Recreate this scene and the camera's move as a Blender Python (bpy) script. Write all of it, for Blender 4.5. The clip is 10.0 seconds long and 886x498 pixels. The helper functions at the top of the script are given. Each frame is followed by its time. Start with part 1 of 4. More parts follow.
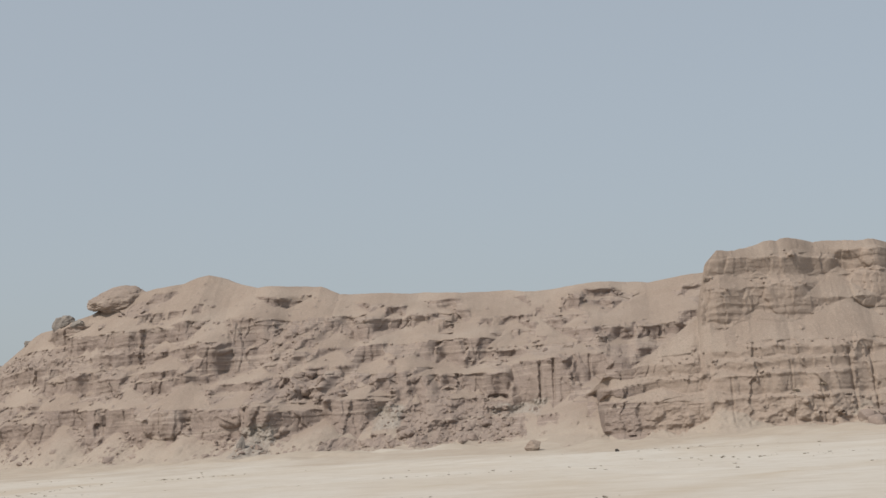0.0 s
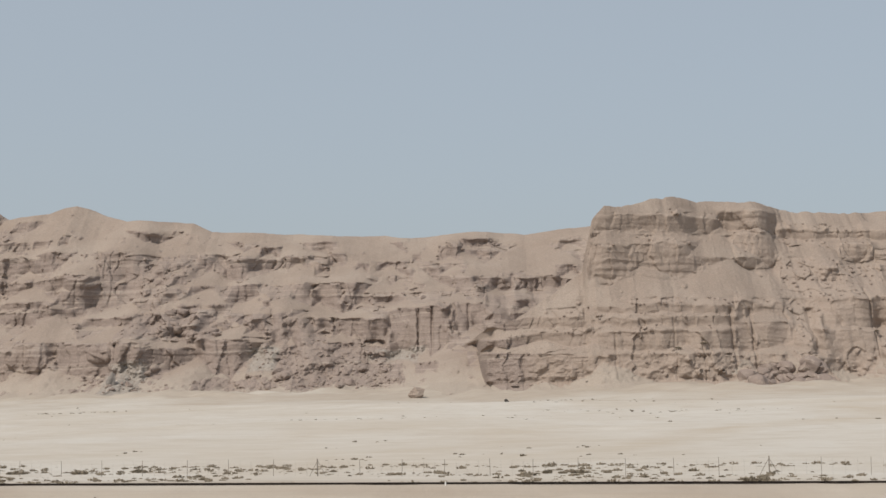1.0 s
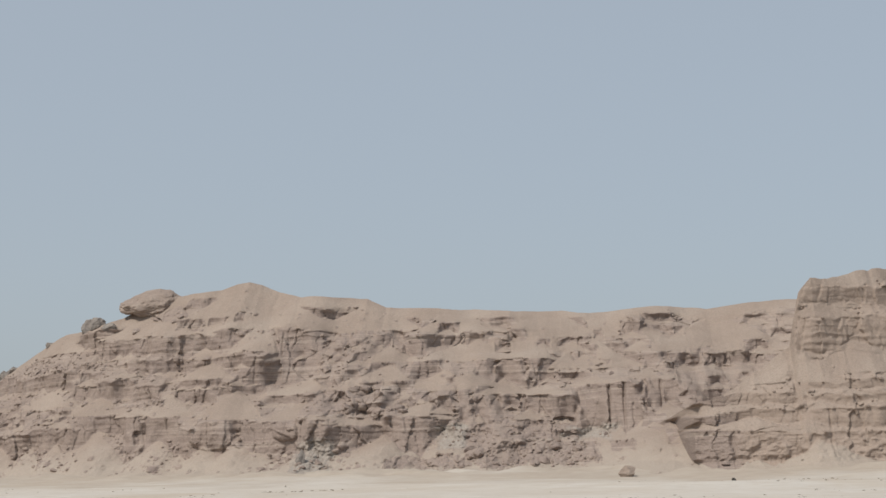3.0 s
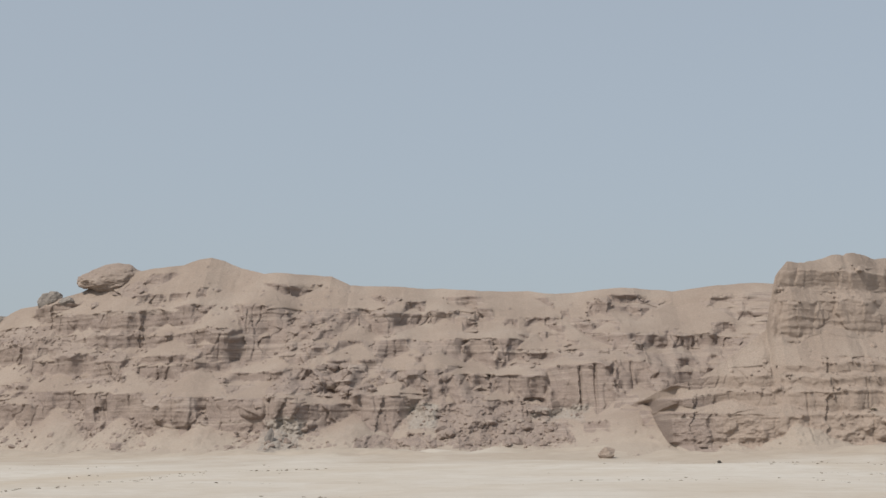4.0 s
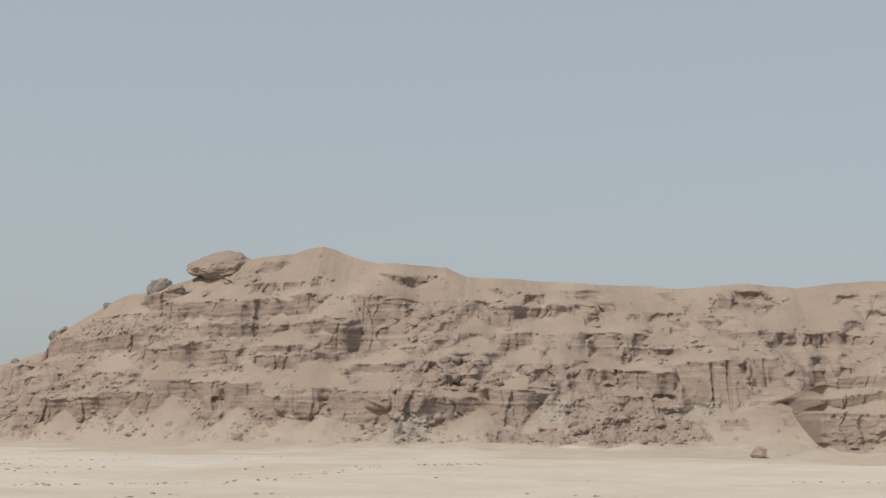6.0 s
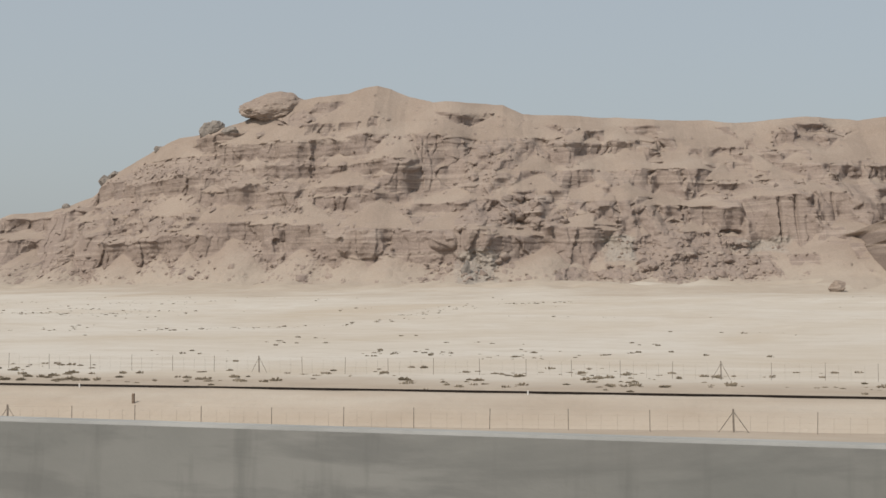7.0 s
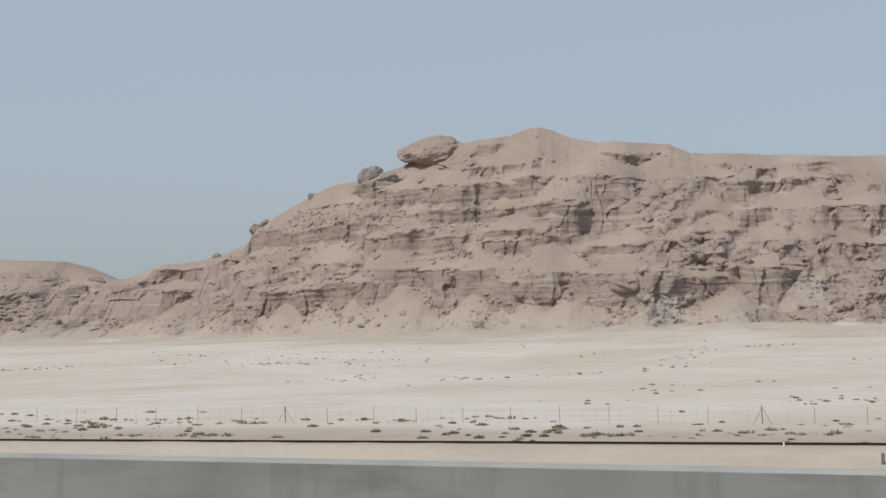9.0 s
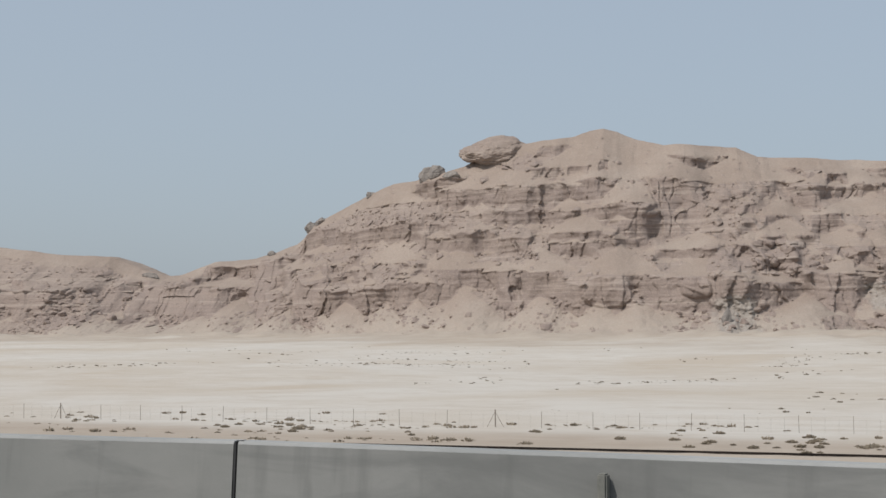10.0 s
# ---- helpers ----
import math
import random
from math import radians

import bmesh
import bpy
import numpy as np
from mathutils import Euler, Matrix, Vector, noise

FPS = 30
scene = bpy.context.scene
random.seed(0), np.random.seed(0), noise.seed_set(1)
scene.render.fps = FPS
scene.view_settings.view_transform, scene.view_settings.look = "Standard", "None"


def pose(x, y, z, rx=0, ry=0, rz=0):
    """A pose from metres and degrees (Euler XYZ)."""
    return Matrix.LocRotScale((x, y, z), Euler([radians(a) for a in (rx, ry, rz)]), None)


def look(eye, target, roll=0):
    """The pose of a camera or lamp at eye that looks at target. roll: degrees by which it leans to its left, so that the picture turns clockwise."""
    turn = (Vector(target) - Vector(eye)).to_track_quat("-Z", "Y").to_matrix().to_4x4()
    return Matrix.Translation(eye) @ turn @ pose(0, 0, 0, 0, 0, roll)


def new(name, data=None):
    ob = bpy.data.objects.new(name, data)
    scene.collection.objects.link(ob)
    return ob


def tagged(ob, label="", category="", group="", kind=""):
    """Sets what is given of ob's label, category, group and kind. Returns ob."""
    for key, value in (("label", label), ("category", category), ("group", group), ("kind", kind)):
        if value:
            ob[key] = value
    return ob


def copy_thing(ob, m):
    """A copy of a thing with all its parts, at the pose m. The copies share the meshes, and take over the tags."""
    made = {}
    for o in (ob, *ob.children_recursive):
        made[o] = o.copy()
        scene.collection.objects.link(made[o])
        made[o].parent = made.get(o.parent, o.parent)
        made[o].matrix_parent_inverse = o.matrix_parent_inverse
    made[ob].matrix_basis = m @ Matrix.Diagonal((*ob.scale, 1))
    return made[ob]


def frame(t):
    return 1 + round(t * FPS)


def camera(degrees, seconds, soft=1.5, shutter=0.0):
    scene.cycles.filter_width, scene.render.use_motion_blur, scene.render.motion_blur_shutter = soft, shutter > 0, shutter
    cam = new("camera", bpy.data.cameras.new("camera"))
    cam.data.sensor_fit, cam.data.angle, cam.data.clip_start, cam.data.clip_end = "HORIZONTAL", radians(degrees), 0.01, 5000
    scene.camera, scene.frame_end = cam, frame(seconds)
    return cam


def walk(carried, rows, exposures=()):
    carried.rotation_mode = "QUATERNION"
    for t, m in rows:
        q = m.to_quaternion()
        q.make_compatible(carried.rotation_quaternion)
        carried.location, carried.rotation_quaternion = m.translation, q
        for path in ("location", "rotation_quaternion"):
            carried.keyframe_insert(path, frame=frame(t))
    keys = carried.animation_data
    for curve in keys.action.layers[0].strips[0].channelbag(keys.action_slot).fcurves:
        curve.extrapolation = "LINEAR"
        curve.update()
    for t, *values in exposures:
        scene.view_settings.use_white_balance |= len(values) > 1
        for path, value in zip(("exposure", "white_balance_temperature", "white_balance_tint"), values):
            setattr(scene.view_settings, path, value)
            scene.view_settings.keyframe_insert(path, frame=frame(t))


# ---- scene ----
# ---- camera and walk ----
cam = camera(31.06, 10.0, soft=1.5)


def seat(x, z, pitch, yaw, roll, y=0.0):
    """The camera's pose: pitch above the horizon, yaw to the left of +y, roll as look() has it."""
    a, b = radians(yaw), radians(pitch)
    eye = Vector((x, y, z))
    way = Vector((-math.sin(a) * math.cos(b), math.cos(a) * math.cos(b), math.sin(b)))
    return look(eye, eye + way * 100.0, roll)


WALK = [
    (0.0, -0.0, 7.78, 7.662, 22.187, -2.932),
    (0.3, -7.5, 7.82, 6.229, 17.676, -1.132),
    (0.5, -12.5, 7.85, 6.374, 17.165, -1.456),
    (0.8, -20.0, 7.9, 6.038, 16.183, -1.144),
    (1.0, -25.0, 7.94, 5.61, 16.309, -0.859),
    (1.3, -32.5, 7.98, 5.09, 16.105, -0.609),
    (1.5, -37.5, 8.0, 4.403, 15.278, 1.56),
    (1.8, -45.0, 8.05, 6.185, 19.347, -0.599),
    (2.0, -50.0, 8.09, 6.445, 20.221, -0.816),
    (2.3, -57.5, 8.13, 6.697, 19.443, 0.211),
    (2.5, -62.5, 8.16, 7.603, 18.781, 1.289),
    (2.7, -67.5, 8.19, 8.455, 20.517, -0.615),
    (3.8, -95.0, 8.36, 8.028, 16.674, -0.164),
    (4.0, -100.0, 8.39, 7.758, 16.83, -0.215),
    (4.3, -107.5, 8.43, 7.886, 18.797, -1.37),
    (4.5, -112.5, 8.46, 9.078, 19.471, -1.193),
    (4.8, -120.0, 8.51, 9.522, 20.514, -0.315),
    (5.0, -125.0, 8.54, 10.345, 21.553, -2.297),
    (5.2, -130.0, 8.57, 9.885, 20.39, -1.23),
    (6.3, -157.5, 8.74, 5.46, 17.855, 0.597),
    (6.5, -162.5, 8.77, 3.565, 18.338, 0.212),
    (6.8, -170.0, 8.82, 2.214, 18.644, -0.541),
    (7.0, -175.0, 8.85, 1.772, 18.354, -0.049),
    (7.3, -182.4, 8.89, 2.089, 18.871, -0.111),
    (7.5, -187.25, 8.92, 2.435, 19.331, -0.622),
    (7.8, -195.1, 8.97, 2.355, 20.072, -1.013),
    (8.0, -200.3, 9.0, 2.612, 19.451, -0.833),
    (8.3, -207.65, 9.04, 2.65, 19.868, -0.578),
    (8.5, -212.47, 9.07, 3.132, 20.476, -1.039),
    (8.8, -220.1, 9.12, 3.479, 20.277, -0.085),
    (9.0, -225.15, 9.15, 3.442, 21.099, -0.93),
    (9.3, -232.6, 9.2, 3.043, 20.254, -0.043),
    (9.5, -237.52, 9.23, 3.005, 20.923, -0.282),
    (9.8, -245.0, 9.27, 3.947, 22.685, -1.297),
    (10.0, -250.0, 9.3, 3.513, 21.767, 0.004),
]
# the clip's camera drifts warmer in the middle and cooler at the end
BALANCE = [(0.0, 6720), (1.0, 6650), (2.5, 6560), (5.0, 6720), (6.3, 6980), (6.6, 6980), (7.0, 6850), (7.5, 6580), (8.5, 6350), (10.0, 6300)]
walk(cam, [(t, seat(x, z, p, w, r)) for t, x, z, p, w, r in WALK], [(t, 0.06, k, 10) for t, k in BALANCE])

# ---- sky and sun ----
SUN_HEIGHT, SUN_TURN = 54.0, 207.0      # degrees above the horizon; compass turn of the sun, 0 = +y, clockwise
world = bpy.data.worlds.new("world")
scene.world = world
world.use_nodes = True
wn = world.node_tree.nodes
sky = wn.new("ShaderNodeTexSky")
sky.sky_type = "NISHITA"
sky.sun_disc = False
sky.sun_elevation = radians(SUN_HEIGHT)
sky.sun_rotation = radians(SUN_TURN)
sky.air_density, sky.dust_density, sky.ozone_density = 1.0, 4.0, 1.6
sky.altitude = 150
back = wn["Background"]
back.inputs["Strength"].default_value = 0.1
veil = wn.new("ShaderNodeMix")          # the pale dust that hangs in the air
veil.data_type = "RGBA"
veil.inputs[0].default_value = 0.6
veil.inputs[7].default_value = (4.85, 5.45, 5.95, 1)
world.node_tree.links.new(sky.outputs[0], veil.inputs[6])
world.node_tree.links.new(veil.outputs[2], back.inputs["Color"])
sun = new("sun", bpy.data.lights.new("sun", "SUN"))
sun.data.energy, sun.data.angle, sun.data.color = 2.9, radians(1.2), (1.0, 0.955, 0.89)
a, b = radians(SUN_TURN), radians(SUN_HEIGHT)
sun_way = Vector((math.sin(a) * math.cos(b), math.cos(a) * math.cos(b), math.sin(b)))
sun.matrix_world = look(sun_way * 500.0, (0, 0, 0))


# ---- materials ----
class Nodes:
    """A small builder of node materials in world metres."""

    def __init__(self, name, roughness=0.9, metal=0.0, specular=0.2):
        self.mat = bpy.data.materials.new(name)
        self.mat.use_nodes = True
        self.tree = self.mat.node_tree
        self.bsdf = self.tree.nodes["Principled BSDF"]
        self.bsdf.inputs["Roughness"].default_value = roughness
        self.bsdf.inputs["Metallic"].default_value = metal
        self.bsdf.inputs["Specular IOR Level"].default_value = specular
        self.place = self.tree.nodes.new("ShaderNodeTexCoord").outputs["Object"]

    def link(self, a, b):
        self.tree.links.new(a, b)

    def stretch(self, scale, turn=(0, 0, 0)):
        n = self.tree.nodes.new("ShaderNodeMapping")
        n.inputs["Scale"].default_value = scale
        n.inputs["Rotation"].default_value = turn
        self.link(self.place, n.inputs["Vector"])
        return n.outputs[0]

    def noise(self, scale, detail=6.0, rough=0.55, vector=None, warp=0.0):
        n = self.tree.nodes.new("ShaderNodeTexNoise")
        n.inputs["Scale"].default_value = scale
        n.inputs["Detail"].default_value = detail
        n.inputs["Roughness"].default_value = rough
        n.inputs["Distortion"].default_value = warp
        self.link(vector or self.place, n.inputs["Vector"])
        return n.outputs["Fac"]

    def cells(self, scale, vector=None, feature="F1"):
        n = self.tree.nodes.new("ShaderNodeTexVoronoi")
        n.feature = feature
        n.inputs["Scale"].default_value = scale
        self.link(vector or self.place, n.inputs["Vector"])
        return n.outputs["Distance"]

    def steps(self, value, *stops):
        n = self.tree.nodes.new("ShaderNodeValToRGB")
        ramp = n.color_ramp
        while len(ramp.elements) < len(stops):
            ramp.elements.new(0.5)
        for e, (at, colour) in zip(ramp.elements, stops):
            e.position = at
            e.color = (*colour, 1) if isinstance(colour, tuple) else (colour, colour, colour, 1)
        self.link(value, n.inputs[0])
        return n.outputs[0]

    def mix(self, factor, first, second, blend="MIX"):
        n = self.tree.nodes.new("ShaderNodeMix")
        n.data_type, n.blend_type = "RGBA", blend
        for socket, v in ((n.inputs[0], factor), (n.inputs[6], first), (n.inputs[7], second)):
            if isinstance(v, (int, float)):
                socket.default_value = v if socket.type == "VALUE" else (v, v, v, 1)
            elif isinstance(v, tuple):
                socket.default_value = (*v, 1)
            else:
                self.link(v, socket)
        return n.outputs[2]

    def attribute(self, name):
        n = self.tree.nodes.new("ShaderNodeAttribute")
        n.attribute_name = name
        return n.outputs["Fac"]

    def each(self):
        return self.tree.nodes.new("ShaderNodeObjectInfo").outputs["Random"]

    def island(self):
        return self.tree.nodes.new("ShaderNodeNewGeometry").outputs["Random Per Island"]

    def bump(self, height, distance, strength=1.0, under=None):
        n = self.tree.nodes.new("ShaderNodeBump")
        n.inputs["Strength"].default_value = strength
        n.inputs["Distance"].default_value = distance
        self.link(height, n.inputs["Height"])
        if under is not None:
            self.link(under, n.inputs["Normal"])
        return n.outputs[0]

    def done(self, colour, normal=None, rough=None):
        if isinstance(colour, tuple):
            self.bsdf.inputs["Base Color"].default_value = (*colour, 1)
        else:
            self.link(colour, self.bsdf.inputs["Base Color"])
        if normal is not None:
            self.link(normal, self.bsdf.inputs["Normal"])
        if rough is not None:
            self.link(rough, self.bsdf.inputs["Roughness"])
        return self.mat


def make_rock():
    """Weathered sandstone and marl with loose sand lying on the ledges."""
    n = Nodes("sandstone", 0.95, specular=0.1)
    beds = n.noise(1.0, 5, 0.6, n.stretch((0.012, 0.012, 0.42)), 0.4)
    stone = n.steps(beds, (0.28, (0.228, 0.181, 0.157)), (0.44, (0.266, 0.213, 0.184)), (0.50, (0.236, 0.188, 0.164)),
                    (0.56, (0.268, 0.215, 0.185)), (0.62, (0.350, 0.292, 0.250)), (0.72, (0.244, 0.196, 0.170)))
    streaks = n.noise(1.0, 5, 0.6, n.stretch((0.35, 0.35, 0.05)))
    stone = n.mix(n.steps(streaks, (0.46, 0.0), (0.70, 0.26)), stone, (0.240, 0.191, 0.165))
    blotch = n.noise(0.05, 6, 0.6)
    stone = n.mix(n.steps(blotch, (0.40, 0.0), (0.65, 0.5)), stone, (0.300, 0.239, 0.200))
    stone = n.mix(n.mix(0.5, n.attribute("warm"), n.noise(0.06, 5, 0.6), "MULTIPLY"), stone, (0.345, 0.276, 0.226))
    drift = n.noise(0.03, 6, 0.55)
    sand = n.steps(drift, (0.35, (0.280, 0.223, 0.183)), (0.50, (0.306, 0.246, 0.203)), (0.65, (0.336, 0.276, 0.230)))
    speck = n.noise(1.1, 6, 0.75)
    sand = n.mix(n.steps(speck, (0.50, 0.0), (0.66, 0.7)), sand, (0.250, 0.200, 0.166))
    sand = n.mix(n.mix(0.3, n.attribute("pale"), n.noise(0.12, 5, 0.6), "LINEAR_LIGHT"), sand, (0.355, 0.302, 0.252))
    mask = n.mix(0.35, n.attribute("rock"), n.noise(0.5, 5, 0.65), "LINEAR_LIGHT")
    colour = n.mix(n.steps(mask, (0.32, 0.0), (0.62, 1.0)), sand, stone)
    broken = n.steps(n.noise(0.4, 5, 0.65), (0.38, (0.355, 0.322, 0.283)), (0.62, (0.280, 0.246, 0.212)))
    colour = n.mix(n.mix(1.0, n.attribute("chalk"), 0.8, "MULTIPLY"), colour, broken)
    grit = n.noise(1.3, 5, 0.8)
    colour = n.mix(n.steps(grit, (0.38, 0.15), (0.48, 0.0)), colour, (0.190, 0.152, 0.130))
    colour = n.mix(n.steps(grit, (0.53, 0.0), (0.64, 0.4)), colour, (0.440, 0.372, 0.312))
    fine = n.noise(0.9, 8, 0.75)
    return n.done(colour, n.bump(fine, 0.7, 0.6, n.bump(n.noise(0.28, 5, 0.6), 1.2, 0.5)))


def make_plain():
    """Pale gypsum sand of the plain, with tan drifts and faint wheel and wash lines."""
    n = Nodes("pale_sand", 0.95, specular=0.1)
    wide = n.noise(1.0, 6, 0.55, n.stretch((0.011, 0.007, 0.02)), 1.2)
    colour = n.steps(wide, (0.34, (0.430, 0.374, 0.308)), (0.47, (0.462, 0.418, 0.362)), (0.60, (0.490, 0.456, 0.408)))
    lines = n.noise(1.0, 5, 0.6, n.stretch((0.05, 0.035, 0.1)), 2.0)
    colour = n.mix(n.steps(lines, (0.54, 0.0), (0.78, 0.4)), colour, (0.410, 0.348, 0.280))
    fleck = n.noise(1.0, 7, 0.72, n.stretch((0.09, 0.16, 0.2)), 0.6)
    colour = n.mix(n.steps(fleck, (0.47, 0.0), (0.66, 0.55)), colour, (0.395, 0.338, 0.276))
    crust = n.noise(1.0, 6, 0.7, n.stretch((0.03, 0.075, 0.1)), 0.8)
    colour = n.mix(n.steps(crust, (0.52, 0.0), (0.70, 0.6)), colour, (0.520, 0.490, 0.445))
    tan = n.attribute("tan")
    tan_sand = n.steps(n.noise(0.12, 7, 0.6), (0.35, (0.335, 0.280, 0.226)), (0.65, (0.380, 0.325, 0.268)))
    ruts = n.noise(1.0, 5, 0.65, n.stretch((0.02, 1.1, 0.8)), 0.3)
    tan_sand = n.mix(n.steps(ruts, (0.52, 0.0), (0.72, 0.5)), tan_sand, (0.305, 0.250, 0.200))
    colour = n.mix(tan, colour, tan_sand)
    grit = n.noise(2.5, 6, 0.75)
    colour = n.mix(n.steps(grit, (0.56, 0.0), (0.75, 0.35)), colour, (0.36, 0.29, 0.22))
    return n.done(colour, n.bump(n.noise(0.6, 8, 0.7), 0.35, 0.6))


def make_concrete():
    """Grey concrete with soft damp patches, drips below the top edge and a pale dusty film."""
    n = Nodes("concrete", 0.85, specular=0.25)
    base = n.steps(n.noise(0.7, 5, 0.55), (0.35, (0.205, 0.205, 0.190)), (0.65, (0.275, 0.270, 0.250)))
    patch = n.noise(1.0, 5, 0.6, n.stretch((0.9, 0.9, 4.5)), 0.5)
    base = n.mix(n.steps(patch, (0.50, 0.0), (0.66, 0.55)), base, (0.145, 0.145, 0.137))
    drip = n.noise(1.0, 4, 0.6, n.stretch((5.0, 5.0, 0.5)))
    base = n.mix(n.steps(drip, (0.54, 0.0), (0.70, 0.5)), base, (0.135, 0.135, 0.126))
    pale = n.noise(1.0, 5, 0.6, n.stretch((0.4, 0.4, 1.2)))
    base = n.mix(n.steps(pale, (0.50, 0.0), (0.72, 0.4)), base, (0.315, 0.305, 0.280))
    return n.done(base, n.bump(n.noise(30.0, 4, 0.6), 0.003, 0.4))


def make_plain_paint(name, colour, second, scale=3.0, roughness=0.7, metal=0.0, bump=0.004):
    n = Nodes(name, roughness, metal)
    tone = n.steps(n.noise(scale, 6, 0.65), (0.38, colour), (0.66, second))
    return n.done(tone, n.bump(n.noise(scale * 6, 5, 0.6), bump, 0.5))


def make_shrub():
    n = Nodes("desert_shrub", 0.85, specular=0.1)
    tone = n.steps(n.each(), (0.0, (0.150, 0.128, 0.094)), (0.5, (0.200, 0.168, 0.126)), (1.0, (0.255, 0.214, 0.163)))
    tone = n.mix(n.steps(n.island(), (0.0, 0.0), (1.0, 0.55)), tone, (0.290, 0.250, 0.192))
    return n.done(tone)


ROCK, PLAIN, CONCRETE, SHRUB = make_rock(), make_plain(), make_concrete(), make_shrub()
RAIL_STEEL = make_plain_paint("rusted_rail_steel", (0.016, 0.013, 0.011), (0.040, 0.030, 0.024), 2.0, 0.75, 0.2)
POST_STEEL = make_plain_paint("weathered_post_steel", (0.20, 0.175, 0.15), (0.32, 0.28, 0.24), 2.0, 0.7, 0.3)
ASPHALT = make_plain_paint("asphalt", (0.045, 0.045, 0.045), (0.07, 0.068, 0.065), 4.0, 0.9)
JOINT = make_plain_paint("dark_joint", (0.03, 0.03, 0.03), (0.06, 0.058, 0.055))
YELLOW = make_plain_paint("faded_yellow_plastic", (0.42, 0.36, 0.08), (0.52, 0.46, 0.14), 9.0, 0.5)
DULL = make_plain_paint("dull_grey_plastic", (0.16, 0.16, 0.14), (0.24, 0.23, 0.20), 9.0, 0.6)
WHITE = make_plain_paint("white_paint", (0.70, 0.69, 0.66), (0.78, 0.77, 0.74), 6.0, 0.6)
BROWN = make_plain_paint("brown_paint", (0.16, 0.12, 0.09), (0.22, 0.17, 0.13), 6.0, 0.7)
DARK = make_plain_paint("dark_rock", (0.05, 0.045, 0.04), (0.09, 0.08, 0.07), 1.0, 0.95)
CRUST = make_plain_paint("weathered_grey_crust", (0.190, 0.170, 0.154), (0.285, 0.255, 0.226), 0.35, 0.95, 0.0, 0.25)
# paler copy of the barrier concrete, with the sun on its top put into the colour
SUNLIT_TOP = make_plain_paint("sunlit_top_concrete", (0.255, 0.258, 0.248), (0.335, 0.332, 0.318), 1.5, 0.85)
SLEEPER = make_plain_paint("concrete_sleeper", (0.30, 0.27, 0.23), (0.42, 0.38, 0.32), 2.0, 0.9)


# ---- numbers for the ground ----
def lattice(ix, iy, seed):
    h = (ix.astype(np.int64) * 374761393 + iy.astype(np.int64) * 668265263 + seed * 982451653) & 0x7FFFFFFF
    h = ((h ^ (h >> 13)) * 1274126177) & 0x7FFFFFFF
    h = ((h ^ (h >> 15)) * 1103515245) & 0x7FFFFFFF
    return ((h ^ (h >> 12)) & 0xFFFFF) / float(0xFFFFF)


def value_noise(x, y, seed):
    """Smooth noise between -1 and 1."""
    x, y = np.broadcast_arrays(x, y)
    ix, iy = np.floor(x), np.floor(y)
    fx, fy = x - ix, y - iy
    fx, fy = fx * fx * fx * (fx * (fx * 6 - 15) + 10), fy * fy * fy * (fy * (fy * 6 - 15) + 10)
    a, b = lattice(ix, iy, seed), lattice(ix + 1, iy, seed)
    c, d = lattice(ix, iy + 1, seed), lattice(ix + 1, iy + 1, seed)
    return 2 * ((a * (1 - fx) + b * fx) * (1 - fy) + (c * (1 - fx) + d * fx) * fy) - 1


def fbm(x, y, seed, octaves=5, gain=0.5):
    total, size = 0.0, 1.0
    for k in range(octaves):
        total = total + size * value_noise(x * 2.03 ** k + 17.3 * k, y * 2.03 ** k - 9.1 * k, seed + 31 * k)
        size *= gain
    return total


def cells(x, y, seed):
    """For each place: the distance to the nearest and second cell, the way from its heart, and its four random numbers."""
    ix, iy = np.floor(x), np.floor(y)
    f1, f2 = np.full(x.shape, 9.0), np.full(x.shape, 9.0)
    bx, by = np.zeros(x.shape), np.zeros(x.shape)
    cx, cy = np.zeros(x.shape), np.zeros(x.shape)
    for i in (-1, 0, 1):
        for j in (-1, 0, 1):
            px = ix + i + lattice(ix + i, iy + j, seed)
            py = iy + j + lattice(ix + i, iy + j, seed + 7)
            d = np.hypot(x - px, y - py)
            near = d < f1
            f2 = np.where(near, f1, np.minimum(f2, d))
            bx, by = np.where(near, x - px, bx), np.where(near, y - py, by)
            cx, cy = np.where(near, ix + i, cx), np.where(near, iy + j, cy)
            f1 = np.where(near, d, f1)
    r = [lattice(cx, cy, seed + 50 + k) * 2 - 1 for k in range(4)]
    return f1, f2, bx, by, r


def smooth(a, b, x):
    t = np.clip((x - a) / (b - a), 0, 1)
    return t * t * (3 - 2 * t)


def grid_object(name, x, y, z, material, masks=()):
    """A sheet of quads through the places of three equal arrays, with float masks at its corners."""
    nu, nv = x.shape
    me = bpy.data.meshes.new(name)
    me.vertices.add(nu * nv)
    me.vertices.foreach_set("co", np.stack([x, y, z], -1).astype(np.float32).ravel())
    i = np.arange(nu * nv).reshape(nu, nv)
    quads = np.stack([i[:-1, :-1], i[1:, :-1], i[1:, 1:], i[:-1, 1:]], -1).reshape(-1, 4)
    me.loops.add(quads.size)
    me.loops.foreach_set("vertex_index", quads.ravel().astype(np.int32))
    me.polygons.add(len(quads))
    me.polygons.foreach_set("loop_start", np.arange(0, quads.size, 4, dtype=np.int32))
    me.polygons.foreach_set("use_smooth", np.ones(len(quads), dtype=bool))
    for key, values in masks:
        me.attributes.new(key, "FLOAT", "POINT").data.foreach_set("value", values.astype(np.float32).ravel())
    me.update(calc_edges=True)
    me.validate()
    me.materials.append(material)
    return new(name, me)


# the mesa stands in a frame of its own: u along the front, v into the depth, turned by 15 degrees
TURN = radians(15.0)


